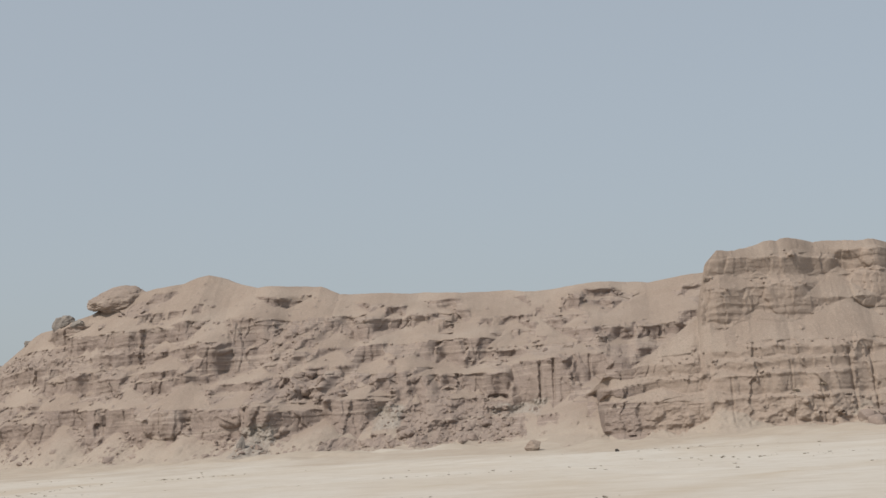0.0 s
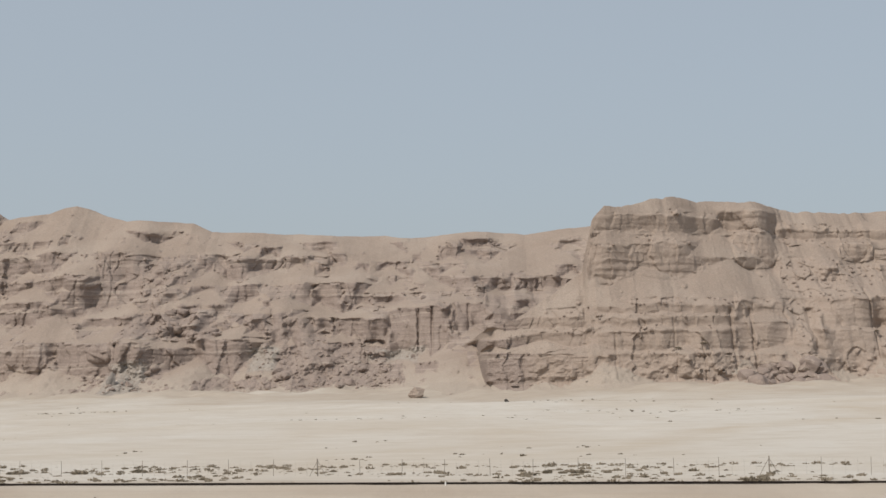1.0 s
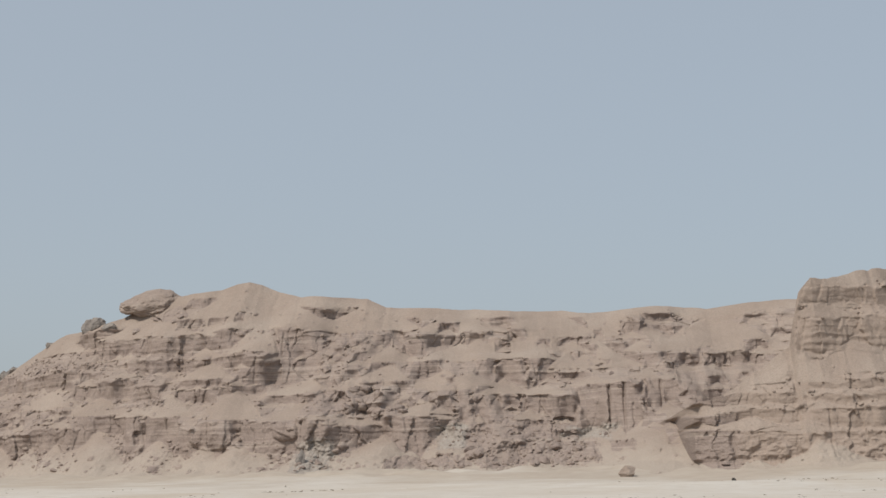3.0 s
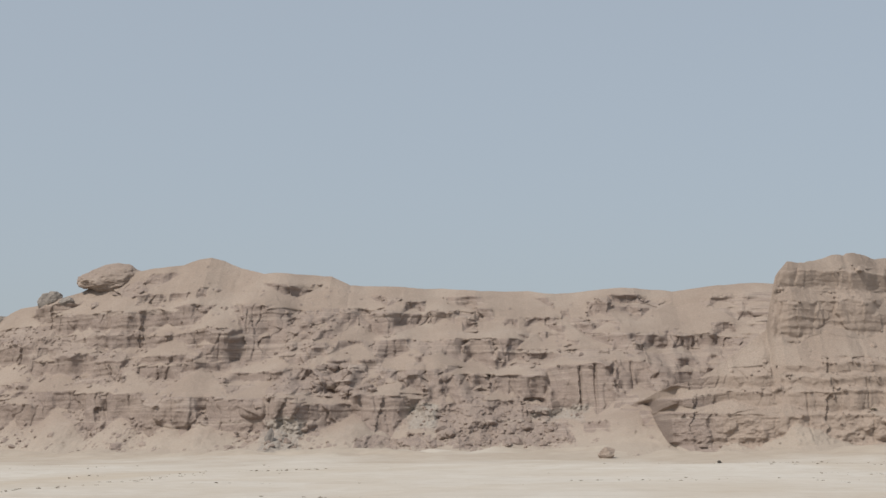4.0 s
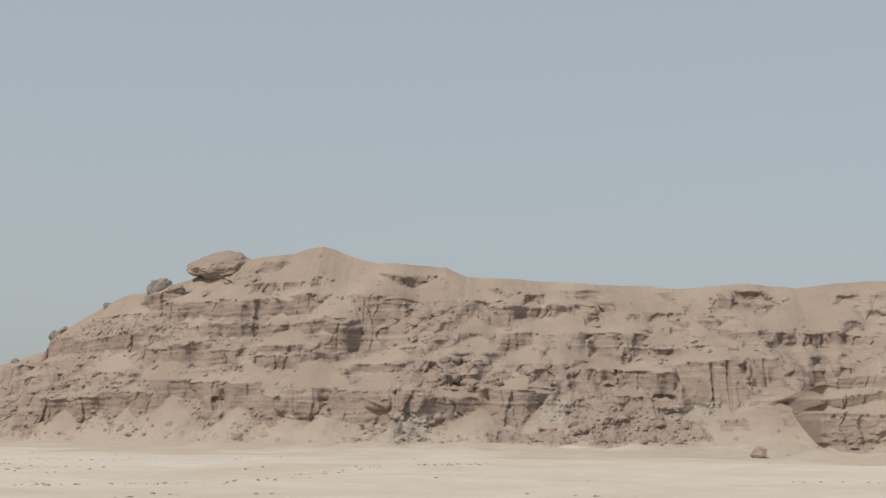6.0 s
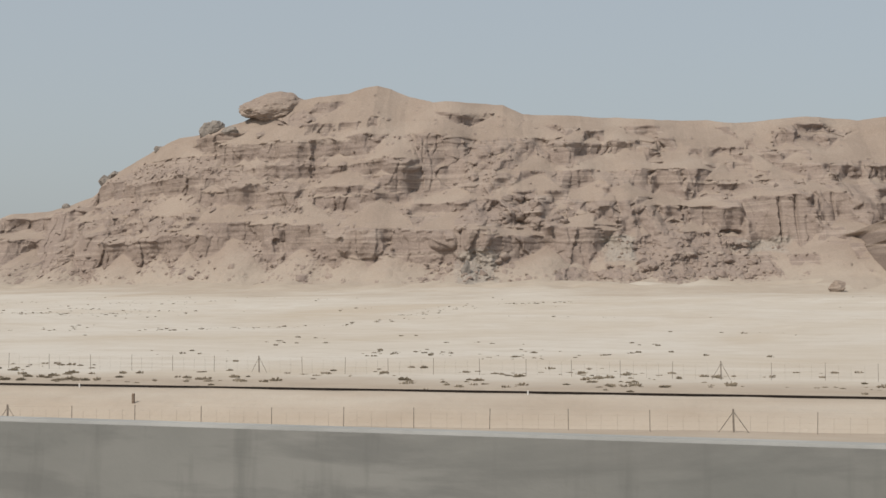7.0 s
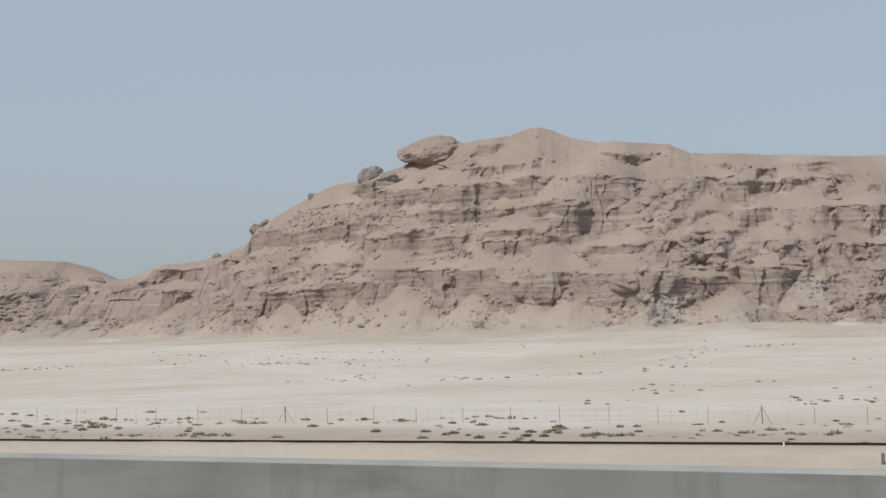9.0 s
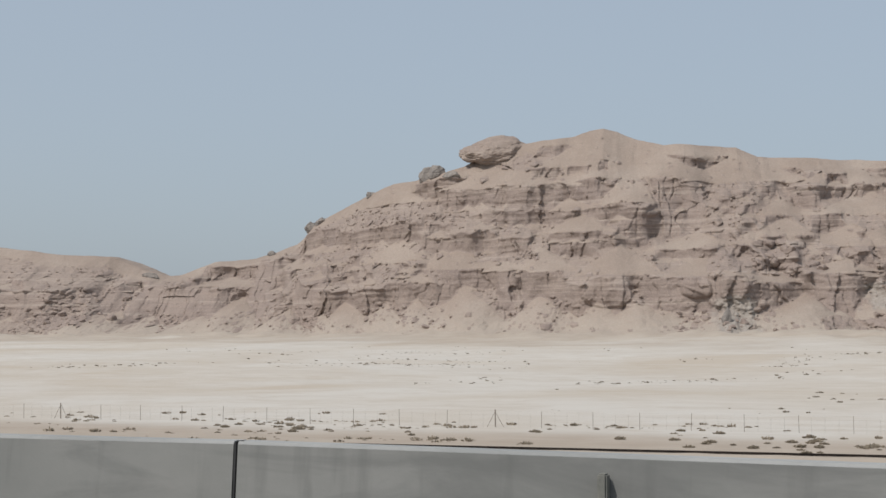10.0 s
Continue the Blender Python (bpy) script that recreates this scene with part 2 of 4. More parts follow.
def to_world(u, v):
    return u * math.cos(TURN) - v * math.sin(TURN), u * math.sin(TURN) + v * math.cos(TURN)


def to_front(x, y):
    return x * math.cos(TURN) + y * math.sin(TURN), -x * math.sin(TURN) + y * math.cos(TURN)


def cliff_foot(u):
    return np.interp(u, [-900, -640, -477, -350, -200, -120, -40, -22, 60, 330], [1000, 930, 900, 830, 748, 742, 742, 697, 678, 700])


def plain_height(x, y):
    """The plain's height: flat along the railway, rising gently to the foot of the mesa."""
    z = np.interp(y, [-60, 60, 185, 400, 590, 660, 760, 1300], [0.0, 0.0, 0.1, 4.6, 9.2, 12.3, 13.6, 15.0])
    z = z + (1 - smooth(108, 120, y)) * smooth(40, 90, y) * np.interp(x, [-330, -245, -190, -120], [-2.0, -0.8, 0.0, 0.1])
    far = smooth(190, 330, y)
    z = z + far * (0.55 * fbm(x / 90, y / 60, 3, 4) + 0.18 * fbm(x / 14, y / 9, 5, 4))
    # hummocks of washed sand below the cliffs
    u, v = to_front(x, y)
    skirt = smooth(-75, 5, v - cliff_foot(u))
    z = z + skirt * (1.6 + 2.2 * np.abs(fbm(u / 24, v / 17, 11, 4))) + skirt * 0.3 * fbm(u / 5, v / 5, 12, 3)
    return z + 0.06 * fbm(x / 6, y / 5, 9, 4)


# ---- the plain ----
def build_ground():
    # finer towards the railway and the foot of the mesa, coarser to the horizon
    xs = np.concatenate([-np.geomspace(6000, 1010, 14), np.arange(-1000, 301, 3.0), np.geomspace(310, 6000, 18)])
    ys = np.concatenate([-np.geomspace(6000, 70, 16), np.arange(-60, 90, 6.0), np.arange(90, 260, 1.2), np.arange(260, 1000, 2.4),
                         np.geomspace(1010, 9000, 16)])
    x, y = np.meshgrid(xs, ys, indexing="ij")
    z = plain_height(x, y)
    tan = (1 - smooth(150, 172, y + 4 * fbm(x / 30, y / 30, 21, 3))) * smooth(60, 90, y)
    u, v = to_front(x, y)
    foot = smooth(-125, -15, v - cliff_foot(u) + 50 * fbm(x / 60, y / 40, 23, 6))
    return tagged(grid_object("ground", x, y, z, PLAIN, [("tan", np.clip(np.maximum(tan, foot * 0.85), 0, 1))]),
                  "pale desert sand plain rising gently to the cliffs", "ground", kind="structure")


ground = build_ground()


# ---- the mesa ----
class Front:
    """The places of a cliff front, to set stones on it."""

    def __init__(self, us, V, Z, rock):
        self.us, self.V, self.Z, self.rock = us, V, Z, rock

    def bare(self, u, z):
        i = int(np.clip(np.searchsorted(self.us, u), 1, len(self.us) - 1))
        return float(np.interp(z, self.Z[i], self.rock[i]))

    def depth(self, u, z):
        i = int(np.clip(np.searchsorted(self.us, u), 1, len(self.us) - 1))
        return float(np.interp(z, self.Z[i], self.V[i]))


def spread(a, half, axis):
    """A running mean over 2 * half + 1 neighbours."""
    a = np.moveaxis(a, axis, 0)
    wide = np.concatenate([np.repeat(a[:1], half + 1, 0), a, np.repeat(a[-1:], half, 0)])
    total = np.cumsum(wide, 0)
    return np.moveaxis((total[2 * half + 1:] - total[:-2 * half - 1]) / (2 * half + 1), 0, axis)


def settled(lean, du, dz, sideways, hold):
    """The surface whose rise along the second axis comes nearest to lean, while it stays even along the first and near to nought."""
    nu, nz = lean.shape
    g = np.concatenate([lean, lean[::-1]])
    g = np.concatenate([g, -g[:, ::-1]], 1)
    ku = 2 * np.pi * np.fft.fftfreq(2 * nu, du)[:, None]
    kz = 2 * np.pi * np.fft.rfftfreq(2 * nz, dz)[None]
    D = np.fft.rfft2(g) * (-1j * kz) / (kz ** 2 + sideways * ku ** 2 + hold)
    return np.fft.irfft2(D, g.shape)[:nu, :nz]


def cliff_front(name, us, rows, foot, top, high, faces, fans, seed, heaps=(), chalk=(), cracks=(), bulges=(), hollows=(), swing=0.0,
                warm=0.0, beds=0.3, minor=1.0, relief=1.0, rubble=1.0, foot_fans=0, joint=4.6, aprons=1.0, sideways=0.1, nooks=0):
    """A weathered cliff front in steps: upright faces, with loose sand lying in fans on the ledges between them.
    foot, top: its depth below and above along u; high: its height; faces: (u0, u1, z0, z1) of the upright faces;
    fans: (u, z of the tip, half width, z of the ledge) of the sand; heaps, chalk: (u0, u1, z0, z1) of fallen blocks, of pale broken marl;
    cracks: (u, z0, z1, width, depth); bulges, hollows: (u, z, half width, half height, how far)."""
    dice = random.Random(seed)
    low = 8.0
    U, H = np.meshgrid(us, np.linspace(0, 1, rows), indexing="ij")
    tall = (high(us) - low)[:, None]
    Z = low + tall * H
    wander_u, wander_z = 1.5 * fbm(U / 8, Z / 8, seed, 3), 0.9 * fbm(U / 9, Z / 7, seed + 1, 3)
    calm = smooth(3.0, 9.0, low + tall - Z + 2.0 * fbm(U / 20, Z / 20, seed + 2, 2))
    # the share of bare upright rock, and the lips above it
    faces, fans = list(faces), list(fans)
    great_faces, great_fans = len(faces), len(fans)
    for _ in range(nooks):
        u = dice.uniform(us[0], us[-1]) if dice.random() < 0.6 else dice.uniform(-190, 40)
        tip, half = 24 + (float(high(u)) - (33 if u > -140 else 44)) * dice.random(), dice.uniform(3.5, 11)
        if not any(a - half < u < b + half and z0 - 5 < tip < z1 + 1 for a, b, z0, z1 in faces[:len(faces)]):
            reach = half * dice.uniform(0.6, 1.1)
            faces.append((u - reach, u + reach * dice.uniform(0.6, 1.2), tip - dice.uniform(2, 5), tip + dice.uniform(1.5, 5.5)))
            fans.append((u, tip, half, tip - half * dice.uniform(0.55, 0.75)))
    bare = 0.9 * minor * smooth(0.12, 0.34, fbm(U / 15, Z / 3.2, seed + 3, 3)) * smooth(-0.25, 0.25, fbm(U / 30, Z / 20, seed + 4, 2)) * calm * smooth(17, 23, Z)
    lip, nook = np.zeros(U.shape), np.zeros(U.shape)
    for k, (u0, u1, z0, z1) in enumerate(faces):
        i0, i1 = np.searchsorted(us, (u0 - 5, u1 + 5))
        u, z = U[i0:i1] + wander_u[i0:i1], Z[i0:i1] + 0.7 * wander_z[i0:i1]
        edge = 0.09 * (z1 - z0) * value_noise(us[i0:i1] / 4.2, us[i0:i1] * 0 + 3.7 * k, seed + 5)[:, None]
        inside = smooth(u0 - 0.9, u0 + 0.9, u) * (1 - smooth(u1 - 0.9, u1 + 0.9, u))
        up = z1 + edge - z
        shown = inside * smooth(-0.5, 0.5, up) * smooth(-0.6, 0.6, z - z0 - edge)
        bare[i0:i1] = np.maximum(bare[i0:i1], shown)
        if k >= great_faces:
            nook[i0:i1] = np.maximum(nook[i0:i1], shown)
        lip[i0:i1] = np.maximum(lip[i0:i1], inside * smooth(-0.3, 0.3, up) * (1 - smooth(0.7, 1.6, up)))
    # the sand: the great fans, small ones along the foot of each face, low ones at the foot of it all
    sand, cone = np.zeros(U.shape), np.zeros(U.shape)
    lying = list(fans)
    for u0, u1, z0, z1 in faces:
        u = u0 + dice.uniform(0, 5)
        while u < u1:
            wide = dice.uniform(2.5, 7.5)
            lying.append((u, z0 + (z1 - z0) * dice.uniform(-0.2, 0.3), wide, z0 - wide * dice.uniform(0.15, 0.4)))
            u += wide * dice.uniform(0.9, 2.4)
    for _ in range(foot_fans):
        u, wide = dice.uniform(us[0], us[-1]), dice.uniform(8, 24)
        lying.append((u, 15 + wide * dice.uniform(0.35, 0.62), wide, 8))
    for k, (cu, tip, half, base) in enumerate(lying):
        if k == great_fans:
            sand = sand * (1 - nook)
        i0, i1 = np.searchsorted(us, (cu - half * 1.35 - 3, cu + half * 1.35 + 3))
        if i1 - i0 < 3:
            continue
        j0 = int(max(0, (base - 3 - low) / float(tall[i0:i1].max()) * rows))
        j1 = int(min(rows, (tip + 3 - low) / max(1.0, float(tall[i0:i1].min())) * rows + 2))
        u, z = U[i0:i1, j0:j1], Z[i0:i1, j0:j1]
        steep = (tip - base) / half
        side = np.sqrt((u + 0.5 * wander_u[i0:i1, j0:j1] - cu) ** 2 + (0.04 * half) ** 2) - 0.04 * half
        fall = tip - z - steep * side * (1 + 0.25 * np.sin(k * 2.4) * np.sign(u - cu)) - (0.35 if base > 13 else 1.1) * wander_z[i0:i1, j0:j1]
        on = smooth(0.0, 0.7, fall) * smooth(-0.4, 0.5, z - base - 0.9 * wander_z[i0:i1, j0:j1])
        sand[i0:i1, j0:j1] = np.maximum(sand[i0:i1, j0:j1], on)
        if base < 13:
            cone[i0:i1, j0:j1] = np.maximum(cone[i0:i1, j0:j1], np.maximum(fall, 0))
    strip = np.maximum(1 - calm, 0) * (1 - smooth(0.3, 0.6, bare))
    sand = np.maximum(sand, strip)
    bare = bare * (1 - sand)
    # the fallen blocks
    heap, pale_heap = np.zeros(U.shape), np.zeros(U.shape)
    for field, spots in ((heap, heaps), (pale_heap, chalk)):
        for u0, u1, z0, z1 in spots:
            uw, zw = U + 2.0 * wander_u, Z + 2.0 * wander_z
            np.maximum(field, smooth(u0 - 2, u0 + 2, uw) * (1 - smooth(u1 - 2, u1 + 2, uw)) * smooth(z0 - 1.5, z0 + 1.5, zw) * (1 - smooth(z1 - 1.5, z1 + 1.5, zw)), out=field)
    heap = np.maximum(heap, pale_heap)
    sand = sand * (1 - heap)
    loose = np.maximum(heap, 0.42 * rubble * smooth(0.1, 0.45, fbm(U / 20, Z / 11, seed + 6, 3)) * (1 - bare) * (1 - 0.85 * sand) * calm)
    loose = np.maximum(loose, 0.4 * rubble * smooth(0.05, 0.4, fbm(U / 14, Z / 8, seed + 19, 3)) * (1 - smooth(26, 36, Z)) * smooth(14.5, 17, Z))
    # how the ground leans: nearly upright rock, sand at its angle of rest; then the depth that this gives
    slope = 0.03 * bare + (1 - bare) * (1.55 * sand + 1.9 * (1 - sand))
    du, dz = float(np.median(np.diff(us))), tall / (rows - 1)
    hu, hz, level = int(15 / du), int(14 / float(np.median(dz))), slope
    for _ in range(2):
        level = spread(spread(level, hu, 0), hz, 1)
    wanted = (top(us) - foot(us))[:, None] / tall
    slope = slope * np.clip(wanted / np.maximum(level, 0.05), 0.3, 2.6)
    V = foot(us)[:, None] + wanted * (Z - low) + settled((slope - wanted) * dz / np.median(dz), du, float(np.median(dz)), sideways, 0.0012)
    V = V - aprons * 2.6 * np.maximum(17 + 2.0 * fbm(U / 30, Z * 0, seed + 7, 3) - Z, 0) - 0.6 * cone
    soft = spread(spread(sand, int(1.5 / du), 0), 3, 1)
    V = V + soft * (spread(spread(V, int(4 / du), 0), int(4 / du), 0) - V)
    V = V - (1 - smooth(20, 34, Z)) * (1.1 * np.abs(fbm(U / 8, Z / 5, seed + 17, 3)) + 0.5 * fbm(U / 3, Z / 2.2, seed + 18, 3))
    # buttresses and gullies, then the relief of the bare rock
    V = V + relief * (0.35 + 0.65 * calm) * (3.4 * fbm(U / 42, Z / 80, seed + 8, 3) + 1.3 * (1 - sand) * np.abs(fbm(U / 12, Z / 22, seed + 9, 3)))
    f1, f2, bx, by, r = cells((U + 1.1 * wander_u) / joint, (Z + 6 * value_noise(U / joint, U * 0, seed + 12)) / (joint * 5.0) + 30, seed + 10)
    gap = 1 - smooth(0.02, 0.10, f2 - f1)
    V = V + relief * bare * (0.75 * r[0] + 1.0 * r[1] * bx + 0.22 * gap - 0.4 * lip)
    f1, f2, bx, by, r = cells((U + 0.8 * wander_u) / 6.5, (Z + 0.8 * wander_z) / 4.6 + 20, seed + 15)
    V = V + relief * (1 - sand) * (1 - bare) * calm * (0.8 * r[0] + 1.2 * r[1] * bx + 1.2 * r[2] * by + 0.05 * (1 - smooth(0.0, 0.12, f2 - f1)))
    f1, f2, bx, by, r = cells((U + 1.5 * wander_u) / 19, (Z + 1.5 * wander_z) / 55 + 60, seed + 16)
    V = V + relief * (1 - 0.85 * sand) * calm * (1.2 * r[0] + 1.3 * r[1] * bx)
    layer = fbm(U / 55, (Z + 0.8 * wander_z) / 1.7, seed + 11, 3)
    V = V - (0.15 + 0.85 * bare) * (1 - sand) * beds * layer
    for cu, z0, z1, w, d in cracks:
        V = V + d * np.exp(-((U - cu + 0.4 * wander_z) / w) ** 2) * smooth(z0 - 1, z0 + 1, Z) * (1 - smooth(z1 - 2, z1, Z))
    for spots, sign in ((bulges, 1.0), (hollows, -1.0)):
        for cu, cz, ru, rz, out in spots:
            q = np.abs((U + 0.6 * wander_u - cu) / ru) ** 3 + np.abs((Z + 0.6 * wander_z - cz) / rz) ** 3
            swell = np.maximum(1 - q, 0) ** 0.45
            V = V - sign * out * swell
            bare = np.maximum(bare, 0.8 * (swell > 0.2) * (1 - sand))
    lumps = np.zeros(U.shape)
    for size, much in ((5.2, 0.5), (2.9, 0.8), (1.7, 0.9)):
        f1, f2, bx, by, r = cells((U + 0.25 * wander_u) / size, Z / (size * 0.8) + 50, seed + 20 + int(size * 10))
        rad = 0.36 + 0.2 * r[1]
        turn = 0.8 * r[2]
        dist = 0.35 * f1 + 0.65 * np.maximum(np.abs(bx + turn * by), np.abs(by - turn * bx))
        there = (r[0] * 0.5 + 0.5 < much * np.maximum(loose, 0.02 * calm * (1 - bare))) & (dist < rad)
        lump = size * (0.9 * np.sqrt(np.maximum(1 - (dist / np.maximum(rad, 0.1)) ** 2, 0)) * rad + 0.3 * r[3] * bx)
        lumps = np.maximum(lumps, np.where(there, lump, 0))
    V = V - lumps
    V = V + 0.10 * (1 - 0.6 * sand) * fbm(U / 2.2, Z / 2.2, seed + 13, 3) + 0.16 * sand * fbm(U / 5, Z / 30, seed + 14, 3)
    rock = np.clip(np.maximum(np.maximum(bare, 0.75 * (lumps > 0.15)), 0.5 * (1 - sand) * smooth(14, 19, Z)), 0, 1)
    rock = rock * (1 - 0.25 * lip)
    pale = (1 - smooth(15, 32, Z + 2 * wander_z)) * (1 - rock)
    front = Front(us, V.copy(), Z, rock)
    # the back of the mesa
    far = (14, 60, 170, 320)
    end_v, end_z = V[:, -1:], Z[:, -1:]
    V = np.concatenate([V] + [end_v + d for d in far], 1)
    Z = np.concatenate([Z, end_z + 0.5, end_z - 1.0, end_z * 0.8, end_z * 0], 1)
    U = np.concatenate([U] + [us[:, None] + swing * d for d in far], 1)
    rock, pale, pale_heap = [np.concatenate([a, np.zeros((len(us), 4))], 1) for a in (rock, pale, pale_heap)]
    x, y = to_world(U, V)
    return grid_object(name, x, y, Z, ROCK, [("rock", rock), ("pale", pale), ("chalk", pale_heap), ("warm", warm * smooth(0, 12, U + 10) + 0 * U)]), front


def along(*pairs):
    a, b = [p[0] for p in pairs], [p[1] for p in pairs]
    return lambda u: np.interp(u, a, b)


def rough_line(line, size, reach, seed):
    return lambda u: line(u) + size * fbm(u / reach, u * 0 + 0.5, seed, 3)


RIDGE_TOP = along((-900, 60), (-760, 78), (-640, 72), (-600, 67), (-565, 65.5), (-544, 57), (-526, 53), (-519, 53.5), (-507, 58), (-492, 61.5), (-470, 63.5),
                  (-456, 67), (-446, 72), (-439, 78.5), (-432, 84.5), (-417, 89), (-392, 97), (-374, 101), (-358, 101), (-345, 102.5), (-332, 107), (-326, 110.5),
                  (-312, 115), (-298, 119), (-282, 120), (-272, 121.8), (-263, 124.7), (-256, 125.6), (-249, 124), (-238, 119), (-225, 115.2), (-205, 114.7),
                  (-187, 113.7), (-176, 108.2), (-149, 107), (-139, 106), (-126, 106), (-104, 104), (-78, 104.5), (-69, 102.5), (-50, 103.3), (-25, 105), (-6, 104.5),
                  (1, 103), (20, 105.5), (45, 107), (120, 104), (330, 100))
# the lowest tier of faces, from the far end of the ridge to the spur
RIDGE_FACES = [(-640, -560, 25, 44), (-553, -538, 27, 47), (-535, -503, 22, 45), (-505, -489, 21, 49), (-489, -445, 23, 44), (-463, -435, 42, 62), (-499, -463, 48, 58),
               (-426, -406, 19, 45), (-407, -359, 26, 39), (-367, -337, 25, 41), (-338, -326, 28, 53), (-326, -307, 38, 48), (-307, -298, 26, 46), (-295, -274, 26, 46),
               (-274, -260, 23, 39), (-264, -242, 21, 42), (-238, -220, 23, 41), (-225, -207, 22, 41), (-207, -153, 24, 42), (-153, -132, 21, 43), (-546, -528, 44, 49)]
# the middle tiers
RIDGE_FACES += [(-440, -406, 66, 78), (-407, -374, 64, 74), (-375, -352, 64, 75), (-351, -310, 57, 68), (-309, -291, 56, 64), (-318, -281, 71, 80), (-290, -245, 73, 80),
                (-283, -256, 62, 66), (-285, -256, 53, 62), (-256, -234, 57, 63), (-231, -202, 51, 56), (-248, -206, 63, 78), (-156, -140, 64, 74), (-122, -114, 40, 74),
                (-130, -124, 39, 59), (-112, -97, 60, 73), (-95, -80, 61, 76), (-98, -82, 43, 54), (-84, -71, 39, 52), (-70, -40, 31, 58), (-39, -21, 43, 60)]
# the highest tiers and the small faces below the crest
RIDGE_FACES += [(-345, -314, 96, 101), (-359, -341, 89, 99), (-343, -310, 83, 93), (-310, -282, 82, 94), (-282, -255, 81, 96), (-255, -237, 85, 92), (-233, -207, 77, 94), (-162, -149, 77, 89),
                (-151, -133, 83, 90), (-122, -102, 95, 100), (-219, -204, 101, 107), (-83, -66, 93, 99), (-177, -165, 63, 73), (-51, -39, 70, 78), (-37, -27, 65, 74),
                (-20, -7, 67, 77), (-35, -19, 95, 100), (-78, -62, 62, 66), (-5, 8, 67, 75), (9, 25, 69, 76), (-21, -11, 77, 85), (-1, 10, 82, 92)]
RIDGE_FANS = [(-467, 39, 30, 12), (-426, 30, 22, 12), (-391, 34, 26, 12), (-322, 38, 36, 12), (-285, 34, 26, 12), (-238, 30, 34, 12), (-165, 33, 34, 11), (-136, 36, 12, 20),
              (-95, 27, 18, 12), (-520, 27, 24, 12), (-349, 33, 24, 12), (-365, 31, 24, 12), (-204, 25, 17, 12), (-257, 29, 26, 12), (-545, 30, 26, 12), (-488, 28, 30, 12),
              (-116, 20, 18, 11), (-366, 65, 20, 54), (-331, 59, 32, 48), (-285, 59, 23, 46), (-273, 86, 13, 78), (-247, 59, 21, 43), (-209, 65, 22, 56), (-209, 52, 24, 41)]
RIDGE_FANS += [(-167, 72, 20, 59), (-96, 103, 22, 78), (-257, 125, 51, 95), (-104, 61, 14, 53), (-148, 52, 11, 42), (-242, 100, 14, 80), (-190, 61, 12, 51), (-169, 83, 15, 73),
               (-132, 84, 18, 73), (-99, 86, 16, 73), (-124, 66, 18, 58), (-266, 76, 19, 66), (-315, 106, 35, 93), (-333, 108, 20, 101), (-184, 112, 32, 92), (-136, 104, 26, 90)]
RIDGE_FANS += [(-372, 98, 26, 88), (-421, 69, 33, 54), (-381, 62, 24, 53), (-479, 52, 23, 44), (-55, 103, 25, 86), (-86, 59, 13, 53), (-70, 76, 13, 67), (-83, 104, 27, 86),
               (-114, 88, 21, 74), (-66, 87, 23, 67), (-138, 68, 20, 56), (-27, 47, 50, 8), (-50, 32, 34, 8), (-60, 36, 20, 22), (-32, 90, 18, 76), (-11, 92, 18, 78), (6, 101, 29, 78),
               (-62, 62, 17, 57), (-33, 65, 17, 59), (18, 94, 22, 76), (-205, 100, 20, 94)]
mesa_us = np.concatenate([np.arange(-900, -690, 4.0), np.arange(-690, -560, 0.7), np.arange(-560, 40, 0.42), np.arange(40, 331, 5.0)])
mesa, mesa_front = cliff_front(
    "rocky_mesa", mesa_us, 270,
    along((-900, 1000), (-640, 930), (-477, 900), (-350, 830), (-200, 748), (-120, 742), (-76, 745), (-52, 726), (-38, 712), (-18, 708), (4, 745), (330, 760)),
    along((-900, 1080), (-640, 1030), (-440, 1029), (-354, 925), (-255, 915), (-200, 905), (-80, 905), (60, 895), (330, 900)),
    rough_line(RIDGE_TOP, 0.25, 9, 71), RIDGE_FACES, RIDGE_FANS, 100, foot_fans=40, nooks=640,
    heaps=[(-125, -72, 17, 36), (-205, -160, 42, 56), (-586, -552, 20, 44), (-160, -128, 14, 22), (-420, -380, 56, 63), (-78, -62, 18, 28), (-320, -285, 52, 57)],
    chalk=[(-205, -186, 15, 31), (-140, -124, 26, 37), (-75, -52, 29, 37)],
    cracks=[(-55, 34, 58, 0.5, 2.0), (-48, 32, 58, 0.7, 2.5), (-88, 48, 50, 5, 0.8), (-30, 44, 60, 0.5, 1.5)],
    bulges=[(-253, 35, 11, 8, 3.0), (-213, 36, 7, 5, 3.0), (-196, 36, 6, 6, 2.5), (-166, 55, 5, 4.5, 3.0), (-152, 53, 7, 5, 3.0), (-136, 56, 5, 4, 3.0)],
    hollows=[(-77, 39, 6, 2.2, 4.0), (-299, 35, 1.6, 4, 3.0)])
tagged(mesa, "long eroded sandstone mesa with broken ledges and sand fans", "cliff", kind="structure")

SPUR_TOP = along((-60, 30), (-30, 37), (-23, 41), (-19, 42), (-8, 46), (10, 58), (22, 67), (24, 78), (27, 91), (33, 98), (42, 98), (52, 101), (60, 103),
                 (98, 103), (121, 102), (132, 100), (180, 100), (330, 96))
SPUR_FACES = [(-60, -14, 13, 31), (-14, 14, 13, 30.5), (14, 47, 13, 29), (47, 65, 13, 29), (65, 88, 13, 29), (-60, -10, 31.8, 37), (-10, 21, 32, 39), (21, 88, 30.5, 40),
              (-23, 89, 41, 46), (22, 87, 47, 51), (88, 114, 21, 52), (122, 154, 19, 39), (128, 161, 40, 54), (24, 45, 63, 79), (45, 77, 64, 80)]
